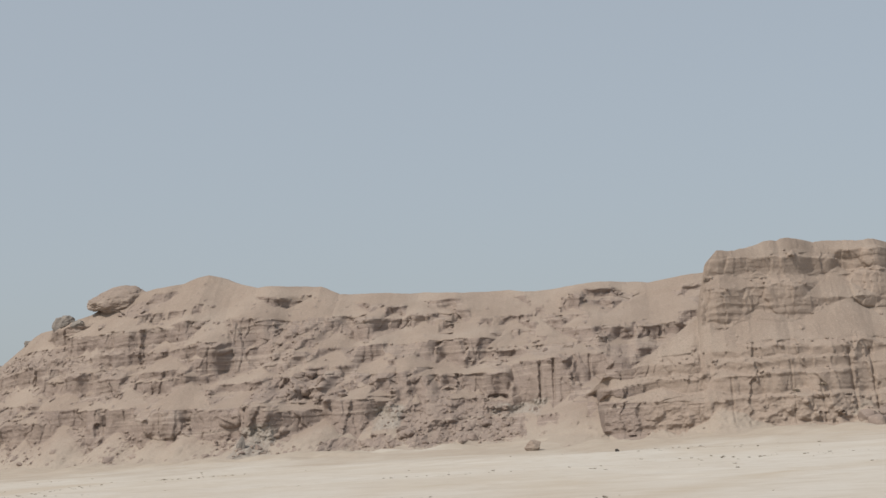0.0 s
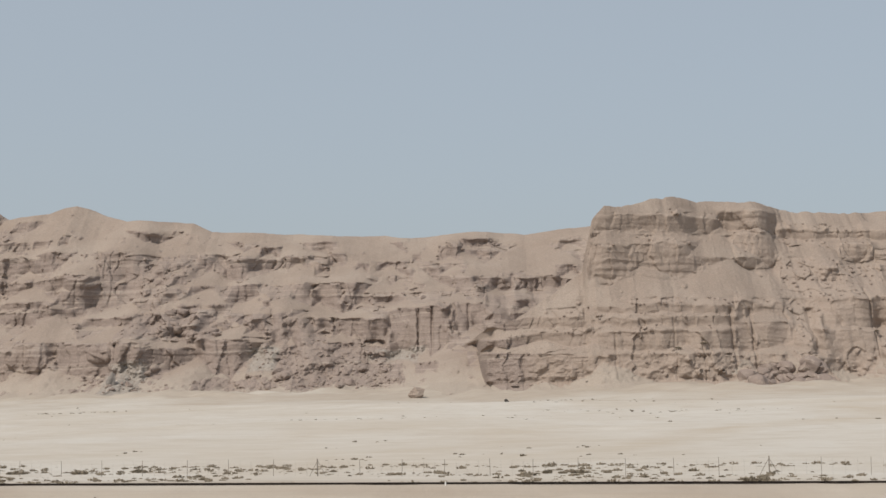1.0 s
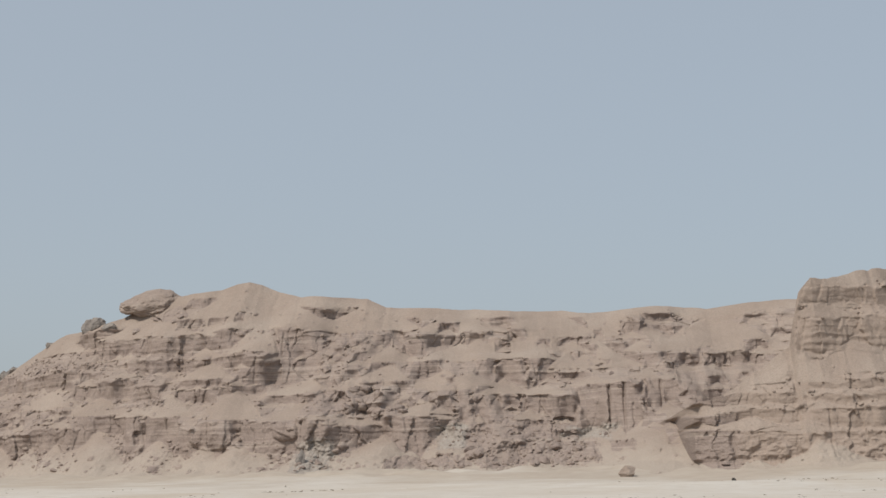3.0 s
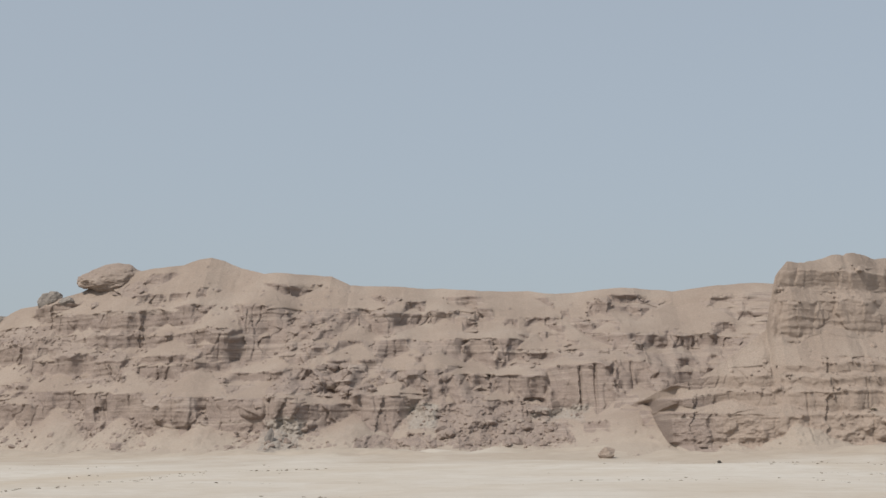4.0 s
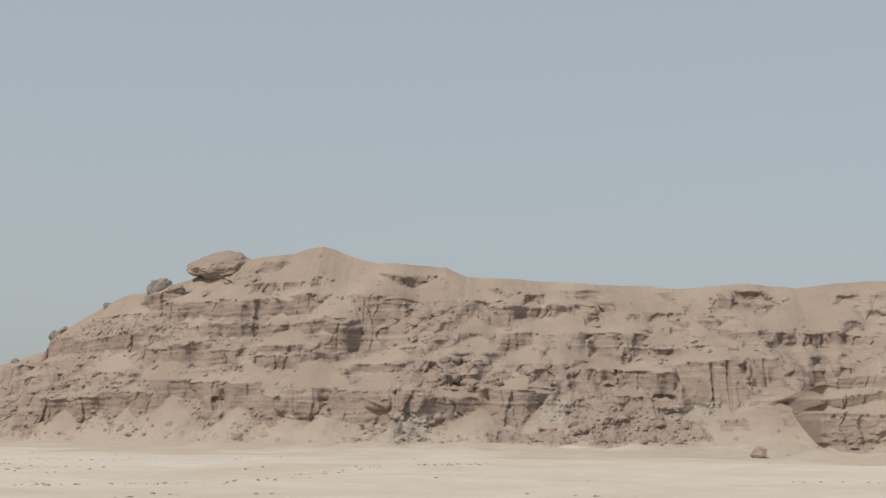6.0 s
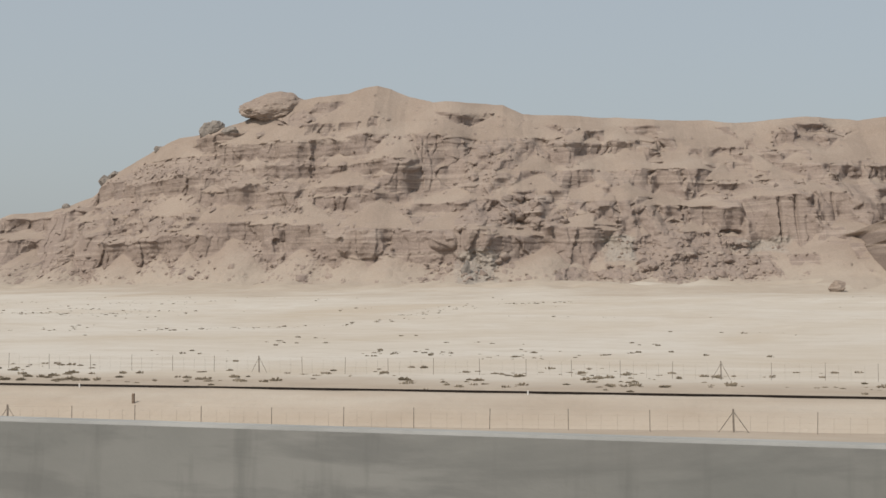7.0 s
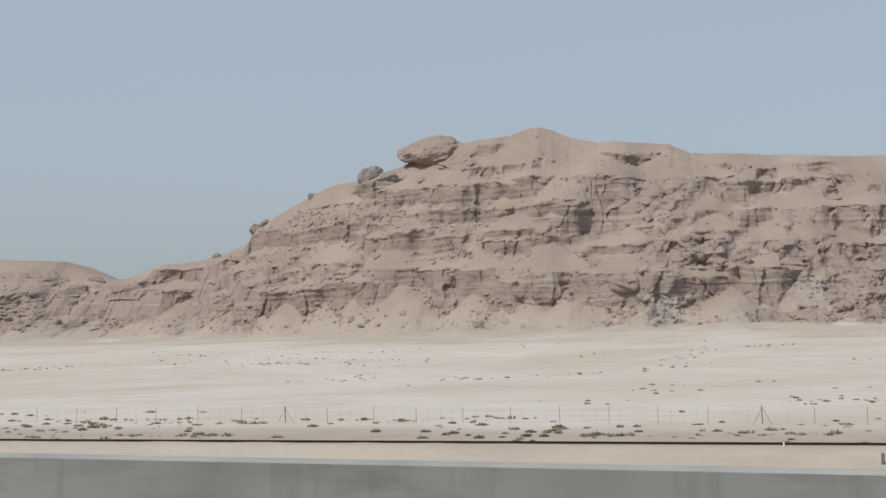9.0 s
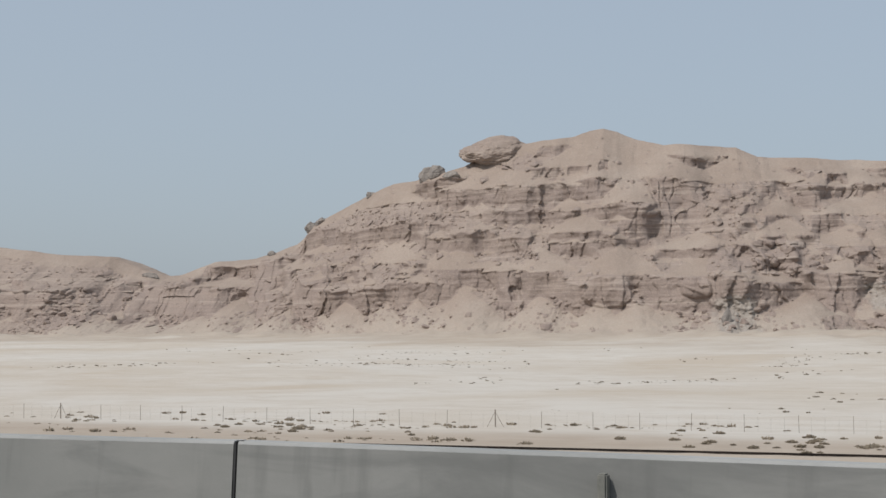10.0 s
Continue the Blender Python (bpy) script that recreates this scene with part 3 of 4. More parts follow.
SPUR_FACES += [(77, 94, 69, 78), (95, 115, 69, 87), (24, 89, 86, 94), (88, 120, 88, 98), (120, 175, 85, 90), (147, 164, 74, 82), (132, 142, 63, 69), (160, 250, 20, 50),
               (175, 270, 70, 88)]
SPUR_FANS = [(33, 24, 30, 11), (21, 66, 24, 50), (50, 69, 30, 55), (91, 73, 38, 54), (38, 87, 18, 79), (86, 86, 17, 74), (4, 36, 17, 31), (-20, 34, 12, 31), (24, 34, 14, 30),
             (-22, 18, 14, 11), (4, 17, 22, 11), (65, 18, 24, 11), (130, 22, 22, 11), (150, 19, 18, 11), (113, 33, 23, 28), (132, 84, 15, 75), (103, 48, 16, 42)]
spur_us = np.concatenate([np.arange(-60, 165, 0.38), np.arange(165, 331, 4.0)])
spur, spur_front = cliff_front(
    "cliff_spur", spur_us, 270,
    along((-60, 806), (-26.5, 756), (-24, 720), (-21.5, 702), (-14, 696), (60, 678), (180, 688), (330, 700)),
    along((-60, 812), (-26.5, 764), (-24, 729), (-21.5, 713), (-10, 713), (24, 724), (26, 728), (60, 748), (130, 790), (180, 800), (330, 810)),
    rough_line(SPUR_TOP, 0.7, 6, 72), SPUR_FACES, SPUR_FANS, 300, warm=1.0, swing=0.4, rubble=0.4, minor=0.5, relief=0.6, beds=0.22, joint=7.0,
    heaps=[(88, 130, 11, 22), (128, 142, 60, 70)], foot_fans=6,
    cracks=[(60, 15, 46, 0.4, 0.9), (72, 15, 36, 0.4, 1.0), (86, 16, 50, 0.6, 1.5), (95.5, 16, 50, 0.6, 1.6), (124, 27, 50, 2.2, 4), (152, 20, 60, 0.6, 2), (-6, 17, 31, 1.2, 1.2), (34, 18, 40, 0.5, 0.8)],
    bulges=[(36, 72, 12, 9, 1.2), (60, 72, 14, 9, 1.2), (105, 79, 11, 10, 3.0), (60, 90, 34, 4.5, 1.0), (108, 93, 7, 6, 2.5), (155, 78, 9, 5, 2.5)])
tagged(spur, "banded sandstone cliff spur with stacked ledges", "cliff", kind="structure")


# ---- parts ----
def part(name, bm, material, parent=None, label=""):
    me = bpy.data.meshes.new(name)
    bm.to_mesh(me)
    bm.free()
    me.materials.append(material)
    ob = new(name, me)
    if parent is not None:
        ob.parent = parent
    if label:
        ob["label"] = label
    return ob


def box(bm, lo, hi):
    """Adds a box between two corners."""
    m = Matrix.Translation([(p + q) / 2 for p, q in zip(lo, hi)]) @ Matrix.Diagonal([q - p for p, q in zip(lo, hi)] + [1])
    return bmesh.ops.create_cube(bm, size=1.0, matrix=m)["verts"]


def bar(bm, a, b, r, sides=6):
    """Adds a round bar from a to b."""
    a, b = Vector(a), Vector(b)
    m = Matrix.Translation((a + b) / 2) @ (b - a).to_track_quat("Z", "Y").to_matrix().to_4x4()
    bmesh.ops.create_cone(bm, cap_ends=True, segments=sides, radius1=r, radius2=r, depth=(b - a).length, matrix=m)


# ---- road, wall beside it ----
def road_z(x):
    return 7.78 - 0.0061 * x - 1.45


def wall_top(x):
    """The parapet's height along the road."""
    return float(np.interp(x, [-254, -238, -226, -190, -165, -36, 0], [8.83, 8.66, 8.58, 8.28, 8.18, 7.40, 7.2]))


def sweep(profile, xs, base):
    """A bar of one cross-section (y, z over the base line) along x."""
    bm = bmesh.new()
    rings = [[bm.verts.new((x, y, base(x) + z)) for y, z in profile] for x in xs]
    n = len(profile)
    for p, q in zip(rings, rings[1:]):
        for i in range(n):
            bm.faces.new((p[i], p[(i + 1) % n], q[(i + 1) % n], q[i]))
    bm.faces.new(rings[0])
    bm.faces.new(list(reversed(rings[-1])))
    bmesh.ops.recalc_face_normals(bm, faces=bm.faces)
    return bm


road_xs = list(range(-420, 161, 20))
road = part("road", sweep([(-14, 0), (8.3, 0), (8.3, -0.6), (-14, -0.6)], road_xs, road_z), ASPHALT)
tagged(road, "grey asphalt highway on a raised embankment", "road", kind="structure")
bank = part("embankment", sweep([(-14.2, -0.2), (8.6, -0.2), (8.6, -0.7), (24, -11), (-30, -11), (-14.2, -0.7)], road_xs, road_z), PLAIN)
tagged(bank, "sandy road embankment", "embankment", kind="structure")

WALL_Y = 7.0
joints = [-203.05 - 10.17 * k for k in range(12, 0, -1)] + [-203.05 + 10.4 * k for k in range(26)]
for x0, x1 in zip(joints, joints[1:]):
    steps = [x0 + 0.012] + [x0 + (x1 - x0) * i / 6 for i in range(1, 6)] + [x1 - 0.012]
    bm = sweep([(WALL_Y - 0.003, -0.012), (WALL_Y + 0.012, 0), (WALL_Y + 0.13, 0), (WALL_Y + 0.15, -0.02), (WALL_Y + 0.42, -1.6), (WALL_Y - 0.12, -1.6)],
               steps, wall_top)
    wall = tagged(part("concrete_barrier", bm, CONCRETE), "grey stained concrete road barrier panel", "barrier", "barrier panels along the road")
    # added strip on the panel's top; its paler colour paints the sunlit edge
    part("capping", sweep([(WALL_Y - 0.002, -0.010), (WALL_Y + 0.008, 0.005), (WALL_Y + 0.132, 0.005), (WALL_Y + 0.145, -0.010)], steps, wall_top), SUNLIT_TOP, wall, "thin barrier top strip with sunlight painted in paler")
    top = wall_top(x1)
    bm = bmesh.new()
    strip = box(bm, (x1 - 0.005, WALL_Y - 0.008, top - 0.7), (x1 + 0.005, WALL_Y + 0.03, top + 0.0))
    for v in strip:
        if v.co.z < top - 0.3:
            v.co.y -= 0.051
            v.co.x += 0.006
    box(bm, (x1 - 0.005, WALL_Y + 0.012, top - 0.004), (x1 + 0.035, WALL_Y + 0.022, top + 0.008))
    part("joint_sealant", bm, JOINT, wall, "dark sealant strip")

# markers on the wall
for k, x in enumerate((-267.2, -252.0, -236.8, -221.6, -206.4, -191.25, -175.3, -160.1, -144.9, -129.7, -114.5, -99.3, -84.1, -68.9, -53.7, -38.5, -23.3, -8.1)):
    z = wall_top(x)
    marker = tagged(new("delineator"), "weathered yellow reflector box on a thin bracket on the barrier", "reflector", "reflectors along the barrier")
    marker.location = (x, WALL_Y - 0.05, z)
    bm = bmesh.new()
    v = box(bm, (-0.022, -0.03, -0.235), (0.022, 0.03, -0.075))
    bmesh.ops.bevel(bm, geom=bm.edges[:], offset=0.008, segments=2, affect="EDGES")
    part("reflector_box", bm, YELLOW if k in (2, 4, 8, 11) else DULL, marker)
    bm = bmesh.new()
    box(bm, (-0.004, -0.012, -0.9), (0.018, 0.05, -0.237))
    part("bracket", bm, POST_STEEL, marker, "thin grey metal bracket")


# ---- railway ----
def rail_z(x):
    return 2.0 + 0.0022 * (x + 200)


line_xs = list(range(-700, 361, 10))
xs = np.arange(-900, 401, 2.0)
ys = np.array([104.6, 106.2, 107.8, 109.2, 110.4, 111.6, 112.4, 113.2, 113.9, 114.7, 115.5, 116.3, 117.2, 118.2, 119.6, 121.4, 123.4, 126.0])
hs = np.array([-3.0, -1.0, 0.2, 0.8, 1.15, 1.45, 1.70, 1.78, 1.82, 1.80, 1.82, 1.78, 1.62, 1.35, 0.9, 0.4, -0.1, -0.5])
X, Y = np.meshgrid(xs, ys, indexing="ij")
Zr = hs[None, :] + 0.0022 * (X + 200) + 0.22 * smooth(0.1, 0.9, np.abs(fbm(X / 11, Y / 4, 61, 4))) * (np.abs(Y - 115) > 3.5) + 0.04 * fbm(X / 3, Y / 2, 62, 3)
tagged(grid_object("railway_embankment", X, Y, Zr, PLAIN, [("tan", 0.75 + 0.25 * fbm(X / 20, Y / 3, 63, 3))]),
       "low tan sand embankment carrying the railway", "embankment", kind="structure")
for y in (114.0, 115.435):
    bm = sweep([(y - 0.075, -0.18), (y + 0.075, -0.18), (y + 0.075, -0.15), (y + 0.02, -0.13), (y + 0.02, -0.05), (y + 0.037, -0.04), (y + 0.037, 0),
                (y - 0.037, 0), (y - 0.037, -0.04), (y - 0.02, -0.05), (y - 0.02, -0.13), (y - 0.075, -0.15)], line_xs,
               rail_z if y < 115 else lambda x: rail_z(x) - 0.1)
    tagged(part("rail", bm, RAIL_STEEL), "dark rusted steel railway rail", "rail", "railway rails", kind="structure")
# white pegs beside the rail
for x in (-58.2, -206.0, -243.5, -322.0):
    bm = bmesh.new()
    box(bm, (-0.05, -0.04, -0.5), (0.05, 0.04, 0.24))
    bmesh.ops.bevel(bm, geom=bm.edges[:], offset=0.02, segments=1, affect="EDGES")
    peg = tagged(part("track_peg", bm, WHITE), "small white marker peg beside the rail", "marker", "pegs beside the railway")
    peg.location = (x, 113.2, rail_z(x) - 0.15)


# ---- fences ----
def lie(x, y):
    return float(plain_height(np.array(x), np.array(y)))


def fence(name, y, knots, bays, height, label, dropper_height, droppers):
    """A wire fence: strong braced posts at the knots, lighter posts and droppers between them, four strands."""
    thing = tagged(new(name), label, "fence")

    def shaped(width, tall):
        bm = bmesh.new()
        box(bm, (-width / 2, -width / 2, -0.3), (width / 2, width / 2, tall))
        bmesh.ops.bevel(bm, geom=[e for e in bm.edges if abs(e.verts[0].co.z - e.verts[1].co.z) > 1], offset=width * 0.15, segments=1, affect="EDGES")
        return bm
    strong = part("braced_post", shaped(0.12, height + 0.1), POST_STEEL, thing, "stout braced fence post")
    light = part("post", shaped(0.05, height), POST_STEEL, thing)
    thin = part("dropper", shaped(0.011, dropper_height), POST_STEEL, thing)
    bm = bmesh.new()
    bar(bm, (0.05, 0, height * 0.9), (1.05, 0, -0.1), 0.03)
    brace = part("brace", bm, POST_STEEL, thing)
    used = set()

    def put(ob, x, mirror=False):
        if ob in used:
            o = ob.copy()
            scene.collection.objects.link(o)
        else:
            o = ob
            used.add(ob)
        o.location = (x, y, lie(x, y))
        if mirror:
            o.rotation_euler = (0, 0, math.pi)
        else:
            o.rotation_euler = (radians(random.uniform(-1.5, 1.5)), radians(random.uniform(-1.5, 1.5)), 0)
    tops = []
    for a, b in zip(knots, knots[1:]):
        put(strong, a)
        put(brace, a)
        put(brace, a, True)
        for k in range(1, bays + 1):
            x = a + (b - a) * k / bays
            if k < bays:
                put(light, x + random.uniform(-0.2, 0.2))
            for d in range(1, droppers + 1):
                put(thin, x - (b - a) / bays * d / (droppers + 1) + random.uniform(-0.06, 0.06))
            tops.append(x)
    for k in range(4):
        bm = bmesh.new()
        h = height * (0.96 - 0.24 * k)
        for p, q in zip(tops, tops[1:]):
            bar(bm, (p, y, lie(p, y) + h), (q, y, lie(q, y) + h), 0.0018, 4)
        part("wire", bm, POST_STEEL, thing)


random.seed(5)
fence("far_railway_fence", 173.0, [-431, -372, -312.6, -255.4, -200.8, -146, -91, -40, 12], 10, 1.9,
      "tall wire fence with thin steel posts across the sand", 1.7, 3)
fence("near_railway_fence", 106.0, [-357, -301, -245.4, -190, -136.5, -82.9, -29.3, 24], 10, 1.45,
      "low wire fence with braced steel posts beside the railway", 1.15, 4)

bm = bmesh.new()
box(bm, (-0.11, -0.08, -0.3), (0.11, 0.08, 0.85))
bmesh.ops.bevel(bm, geom=bm.edges[:], offset=0.03, segments=1, affect="EDGES")
post = tagged(part("marker_post", bm, BROWN), "short brown marker post standing in the sand", "post")
post.location = (-236.4, 109.3, 0.7)

# ---- culvert under the railway ----
culvert = tagged(new("box_culvert"), "low concrete box culvert with three dark openings", "culvert")
culvert.location = (-169.2, 108.4, 0)
for k, (lo, hi) in enumerate([((-3.1, 0, 1.42), (4.6, 3.6, 1.66)), ((-3.1, 0.1, -0.4), (4.6, 3.6, 0.62))]):
    bm = bmesh.new()
    box(bm, lo, hi)
    bmesh.ops.bevel(bm, geom=bm.edges[:], offset=0.04, segments=2, affect="EDGES")
    part(("deck_slab", "floor_slab")[k], bm, SLEEPER, culvert)
for k in range(6):
    bm = bmesh.new()
    x = -2.85 + 1.43 * k
    box(bm, (x - 0.24, 0.06, 0.62), (x + 0.24, 3.5, 1.42))
    bmesh.ops.bevel(bm, geom=bm.edges[:], offset=0.03, segments=1, affect="EDGES")
    part("pier", bm, SLEEPER, culvert)
for sx in (-1, 1):
    bm = bmesh.new()
    x = -3.1 if sx < 0 else 4.6
    vs = box(bm, (min(x, x + sx * 2.6), -0.1, -0.3), (max(x, x + sx * 2.6), 0.25, 1.3))
    for v in vs:
        if abs(v.co.x - x) > 1 and v.co.z > 0:
            v.co.z = 0.5
    part("wing_wall", bm, SLEEPER, culvert)


# ---- stones ----
def stone(seed, size, detail=3, facets=9, fine=0.06):
    """A weathered block: a ball cut by random planes and roughened."""
    rnd = random.Random(seed)
    bm = bmesh.new()
    bmesh.ops.create_icosphere(bm, subdivisions=detail, radius=1.0)
    planes = []
    for _ in range(facets):
        d = Vector((rnd.gauss(0, 1), rnd.gauss(0, 1), rnd.gauss(0, 0.8))).normalized()
        planes.append((d, rnd.uniform(0.58, 0.88)))
    shift = Vector((rnd.uniform(0, 50), rnd.uniform(0, 50), rnd.uniform(0, 50)))
    for v in bm.verts:
        p = v.co.copy()
        for d, far in planes:
            over = p.dot(d) - far
            if over > 0:
                p -= d * over * 0.92
        p += p.normalized() * fine * (noise.fractal(p * 2.2 + shift, 0.9, 2.1, 4) + 0.5 * noise.noise(Vector((p.x, p.y, p.z * 3.0)) * 2.0 + shift))
        v.co = Vector((p.x * size[0], p.y * size[1], p.z * size[2]))
    for f in bm.faces:
        f.smooth = fine > 0.1
    return bm


def set_rock(ob, value):
    me = ob.data
    me.attributes.new("rock", "FLOAT", "POINT").data.foreach_set("value", np.full(len(me.vertices), value, dtype=np.float32))


def place(ob, u, v, z, turn=0.0, lean=0.0):
    x, y = to_world(u, v)
    ob.matrix_world = pose(x, y, z, lean, lean * 0.5, turn)


# the tortoise-like cap rock and the knob on the skyline
def cap_rock():
    """A domed slab with a beak that juts out over the slope."""
    bm = bmesh.new()
    bmesh.ops.create_icosphere(bm, subdivisions=5, radius=1.0)
    for v in bm.verts:
        p = v.co.copy()
        x = p.x * 19.0
        crest = np.interp(x, [-19, -16, -10, -2, 6, 13, 19], [0.5, 3.0, 5.4, 8.6, 9.8, 8.2, 3.6])
        keel = np.interp(x, [-19, -14, -9, -3, 4, 10, 19], [-0.8, -4.4, -4.6, -6.2, -6.4, -4.0, 0.0])
        rim = math.sqrt(max(1 - p.x * p.x, 0.02))
        z = (crest if p.z > 0 else -keel) * min(1, abs(p.z) / rim) * (1 if p.z > 0 else -1)
        q = Vector((x, p.y * 12.0, z))
        if p.z < 0.12 and p.z > -0.5:
            q += Vector((p.x, p.y, 0)) * 0.9 * (noise.noise(Vector((x * 0.25, p.y * 3, 7.5))) - 0.3)
        q += Vector((p.x, p.y, 0.5 * p.z)) * (1.6 * noise.fractal(p * 2.4, 0.8, 2.1, 6))
        q.z += 0.8 * noise.noise(Vector((x * 0.12, p.y * 1.5, 3.5))) + 0.28 * q.y
        v.co = q
    return bm


turtle = tagged(part("cap_rock", cap_rock(), ROCK), "broad tan overhanging cap rock on the mesa crest", "boulder")
set_rock(turtle, 0.5)
place(turtle, -316, mesa_front.depth(-316, 107.0) + 8.0, 114.3, 15)
for name, u, z, size, turn, label, seed in [
        ("knob_rock", -352.0, 101.0, (5.0, 5.0, 6.4), 10, "dark weathered knob of rock at the mesa edge", 3),
        ("knob_rock", -346.5, 103.2, (6.0, 5.0, 4.6), 60, "grey cracked knob of rock at the mesa edge", 13),
        ("ledge_rock", -338, 101.2, (6.5, 4.0, 2.6), -10, "low weathered ledge of rock beside the knob", 7),
        ("crest_block", -434, 80.5, (5.0, 5.0, 4.6), 30, "grey weathered block on the mesa shoulder", 14),
        ("crest_block", -427, 84.0, (5.2, 4.0, 3.4), 0, "grey weathered block on the mesa shoulder", 15),
        ("crest_block", -391, 96.5, (3.6, 3.0, 2.2), 0, "small grey block on the mesa shoulder", 16),
        ("crest_block", -459, 65.0, (3.2, 3.0, 2.6), 20, "small grey block on the mesa shoulder", 17),
        ("crest_block", -535, 52.0, (6.5, 4.0, 3.0), 0, "dark low block on the far ridge", 18),
        ("leaning_slab", -201, 20.5, (2.6, 2.0, 6.2), 20, "tall dark slab leaning at the foot of the cliff", 4),
        ]:
    o = tagged(part(name, stone(seed, size, 5, 16, 0.09), CRUST if seed not in (5, 6) else ROCK), label, "boulder")
    set_rock(o, 0.95)
    side = spur_front if u > 20 else mesa_front
    place(o, u, side.depth(u, z) + 0.3 * size[1], z, turn)
o = tagged(part("lone_boulder", stone(11, (4.0, 3.2, 2.8), 4, 12, 0.1), ROCK), "lone boulder on the sand below the cliffs", "boulder")
set_rock(o, 0.35)
place(o, -51.4, 678, lie(*to_world(-51.4, 678)) + 1.6, 30)
o = tagged(part("dark_stone", stone(12, (1.1, 0.8, 0.9), 3, 8, 0.1), DARK), "small dark stone on the pale plain", "stone")
place(o, -14.9, 615.2, lie(*to_world(-14.9, 615.2)) + 0.5, 30)

# fallen blocks that one could count
kinds = [part("fallen_block", stone(40 + k, (1.0, 0.85, 0.8), 3, 9, 0.06), ROCK) for k in range(6)]
for k in kinds:
    set_rock(k, 0.8)
    tagged(k, "angular fallen sandstone block on the slope", "boulder", "fallen blocks below the cliffs")
fresh = list(kinds)
rnd = random.Random(77)


def drop_blocks(front, count, u0, u1, z0, z1, least, most):
    for _ in range(count):
        u, z = rnd.uniform(u0, u1), rnd.uniform(z0, z1)
        size = least + (most - least) * rnd.random() ** 1.8
        if front.bare(u, z) < 0.2 and rnd.random() < 0.85:
            continue
        o = fresh.pop() if fresh else copy_thing(kinds[rnd.randrange(6)], Matrix())
        x, y = to_world(u, front.depth(u, z) + 0.1 * size)
        o.matrix_world = pose(x, y, z, rnd.uniform(-25, 25), rnd.uniform(-25, 25), rnd.uniform(0, 360)) @ Matrix.Diagonal((size, size * rnd.uniform(0.7, 1), size * rnd.uniform(0.6, 1), 1))


drop_blocks(spur_front, 18, 95, 121, 17, 23, 3.5, 6.5)
drop_blocks(spur_front, 24, 87, 128, 12, 18, 3.0, 7.0)
drop_blocks(mesa_front, 30, -190, -140, 43, 58, 1.5, 4.6)
drop_blocks(mesa_front, 36, -125, -55, 15, 36, 1.0, 3.4)
drop_blocks(mesa_front, 22, -225, -185, 14, 26, 1.0, 3.0)
drop_blocks(mesa_front, 26, -580, -535, 20, 45, 1.2, 4.2)
drop_blocks(mesa_front, 40, -520, -230, 14, 32, 0.8, 2.6)
drop_blocks(mesa_front, 46, -330, -20, 50, 100, 0.8, 2.6)


def strewn(name, places, seed, sizes, material, label, category, detail=1):
    """Many small stones or shrubs joined into one mesh."""
    rnd = random.Random(seed)
    shapes = []
    for k in range(5):
        bm = stone(seed + k, (1, 0.9, 0.75), detail, 6, 0.05)
        bm.verts.ensure_lookup_table()
        shapes.append((np.array([v.co[:] for v in bm.verts]), [[v.index for v in f.verts] for f in bm.faces]))
        bm.free()
    vs, fs, n = [], [], 0
    for x, y, z in places:
        co, faces = shapes[rnd.randrange(5)]
        s, a = sizes[0] + (sizes[1] - sizes[0]) * rnd.random() ** 3, rnd.uniform(0, 6.3)
        c, d = math.cos(a), math.sin(a)
        p = co * s
        vs.append(np.stack([p[:, 0] * c - p[:, 1] * d + x, p[:, 0] * d + p[:, 1] * c + y, p[:, 2] + z], 1))
        fs += [[i + n for i in f] for f in faces]
        n += len(co)
    me = bpy.data.meshes.new(name)
    me.from_pydata(np.concatenate(vs).tolist(), [], fs)
    me.materials.append(material)
    ob = tagged(new(name, me), label, category, kind="stuff")
    set_rock(ob, 0.45)
    return ob


places = []
while len(places) < 3200:
    u, z = rnd.uniform(-620, 160), 16 + 85 * rnd.random() ** 1.2
    front = spur_front if u > -15 else mesa_front
    i = int(np.clip(np.searchsorted(front.us, u), 1, len(front.us) - 1))
    if z < front.Z[i][-1] - 6 and 0.25 < front.bare(u, z) < 0.78:
        x, y = to_world(u, front.depth(u, z) - 0.1)
        places.append((x, y, z))
strewn("scree", places, 60, (0.2, 1.3), ROCK, "loose sandstone rubble strewn over the slopes", "rubble")


# ---- shrubs ----
def shrub(seed, tufts=46):
    """A low desert bush: many small upright tufts on a mound."""
    rnd = random.Random(seed)
    bm = bmesh.new()
    for _ in range(tufts):
        a, r = rnd.uniform(0, 6.28), math.sqrt(rnd.random())
        x, y = r * math.cos(a), r * math.sin(a)
        h = (1 - 0.6 * r * r) * rnd.uniform(0.35, 0.62)
        w = rnd.uniform(0.10, 0.2)
        b = rnd.uniform(0, 6.28)
        lean = Vector((x * 0.35, y * 0.35, 0))
        ring = [bm.verts.new((x + w * math.cos(b + k * 2.1), y + w * math.sin(b + k * 2.1), rnd.uniform(0.0, 0.12))) for k in range(3)]
        mid = [bm.verts.new(Vector(v.co) * 1.0 + lean * 0.6 + Vector((rnd.uniform(-w, w), rnd.uniform(-w, w), h * 0.6))) for v in ring]
        tip = bm.verts.new(Vector((x, y, h)) + lean)
        for k in range(3):
            j = (k + 1) % 3
            bm.faces.new((ring[k], ring[j], mid[j], mid[k]))
            bm.faces.new((mid[k], mid[j], tip))
    return bm


bushes = [part("desert_shrub", shrub(200 + k), SHRUB) for k in range(6)]
for b in bushes:
    tagged(b, "small dry grey-green desert shrub on the sand", "shrub", "desert shrubs")
unused = list(bushes)
rnd = random.Random(31)


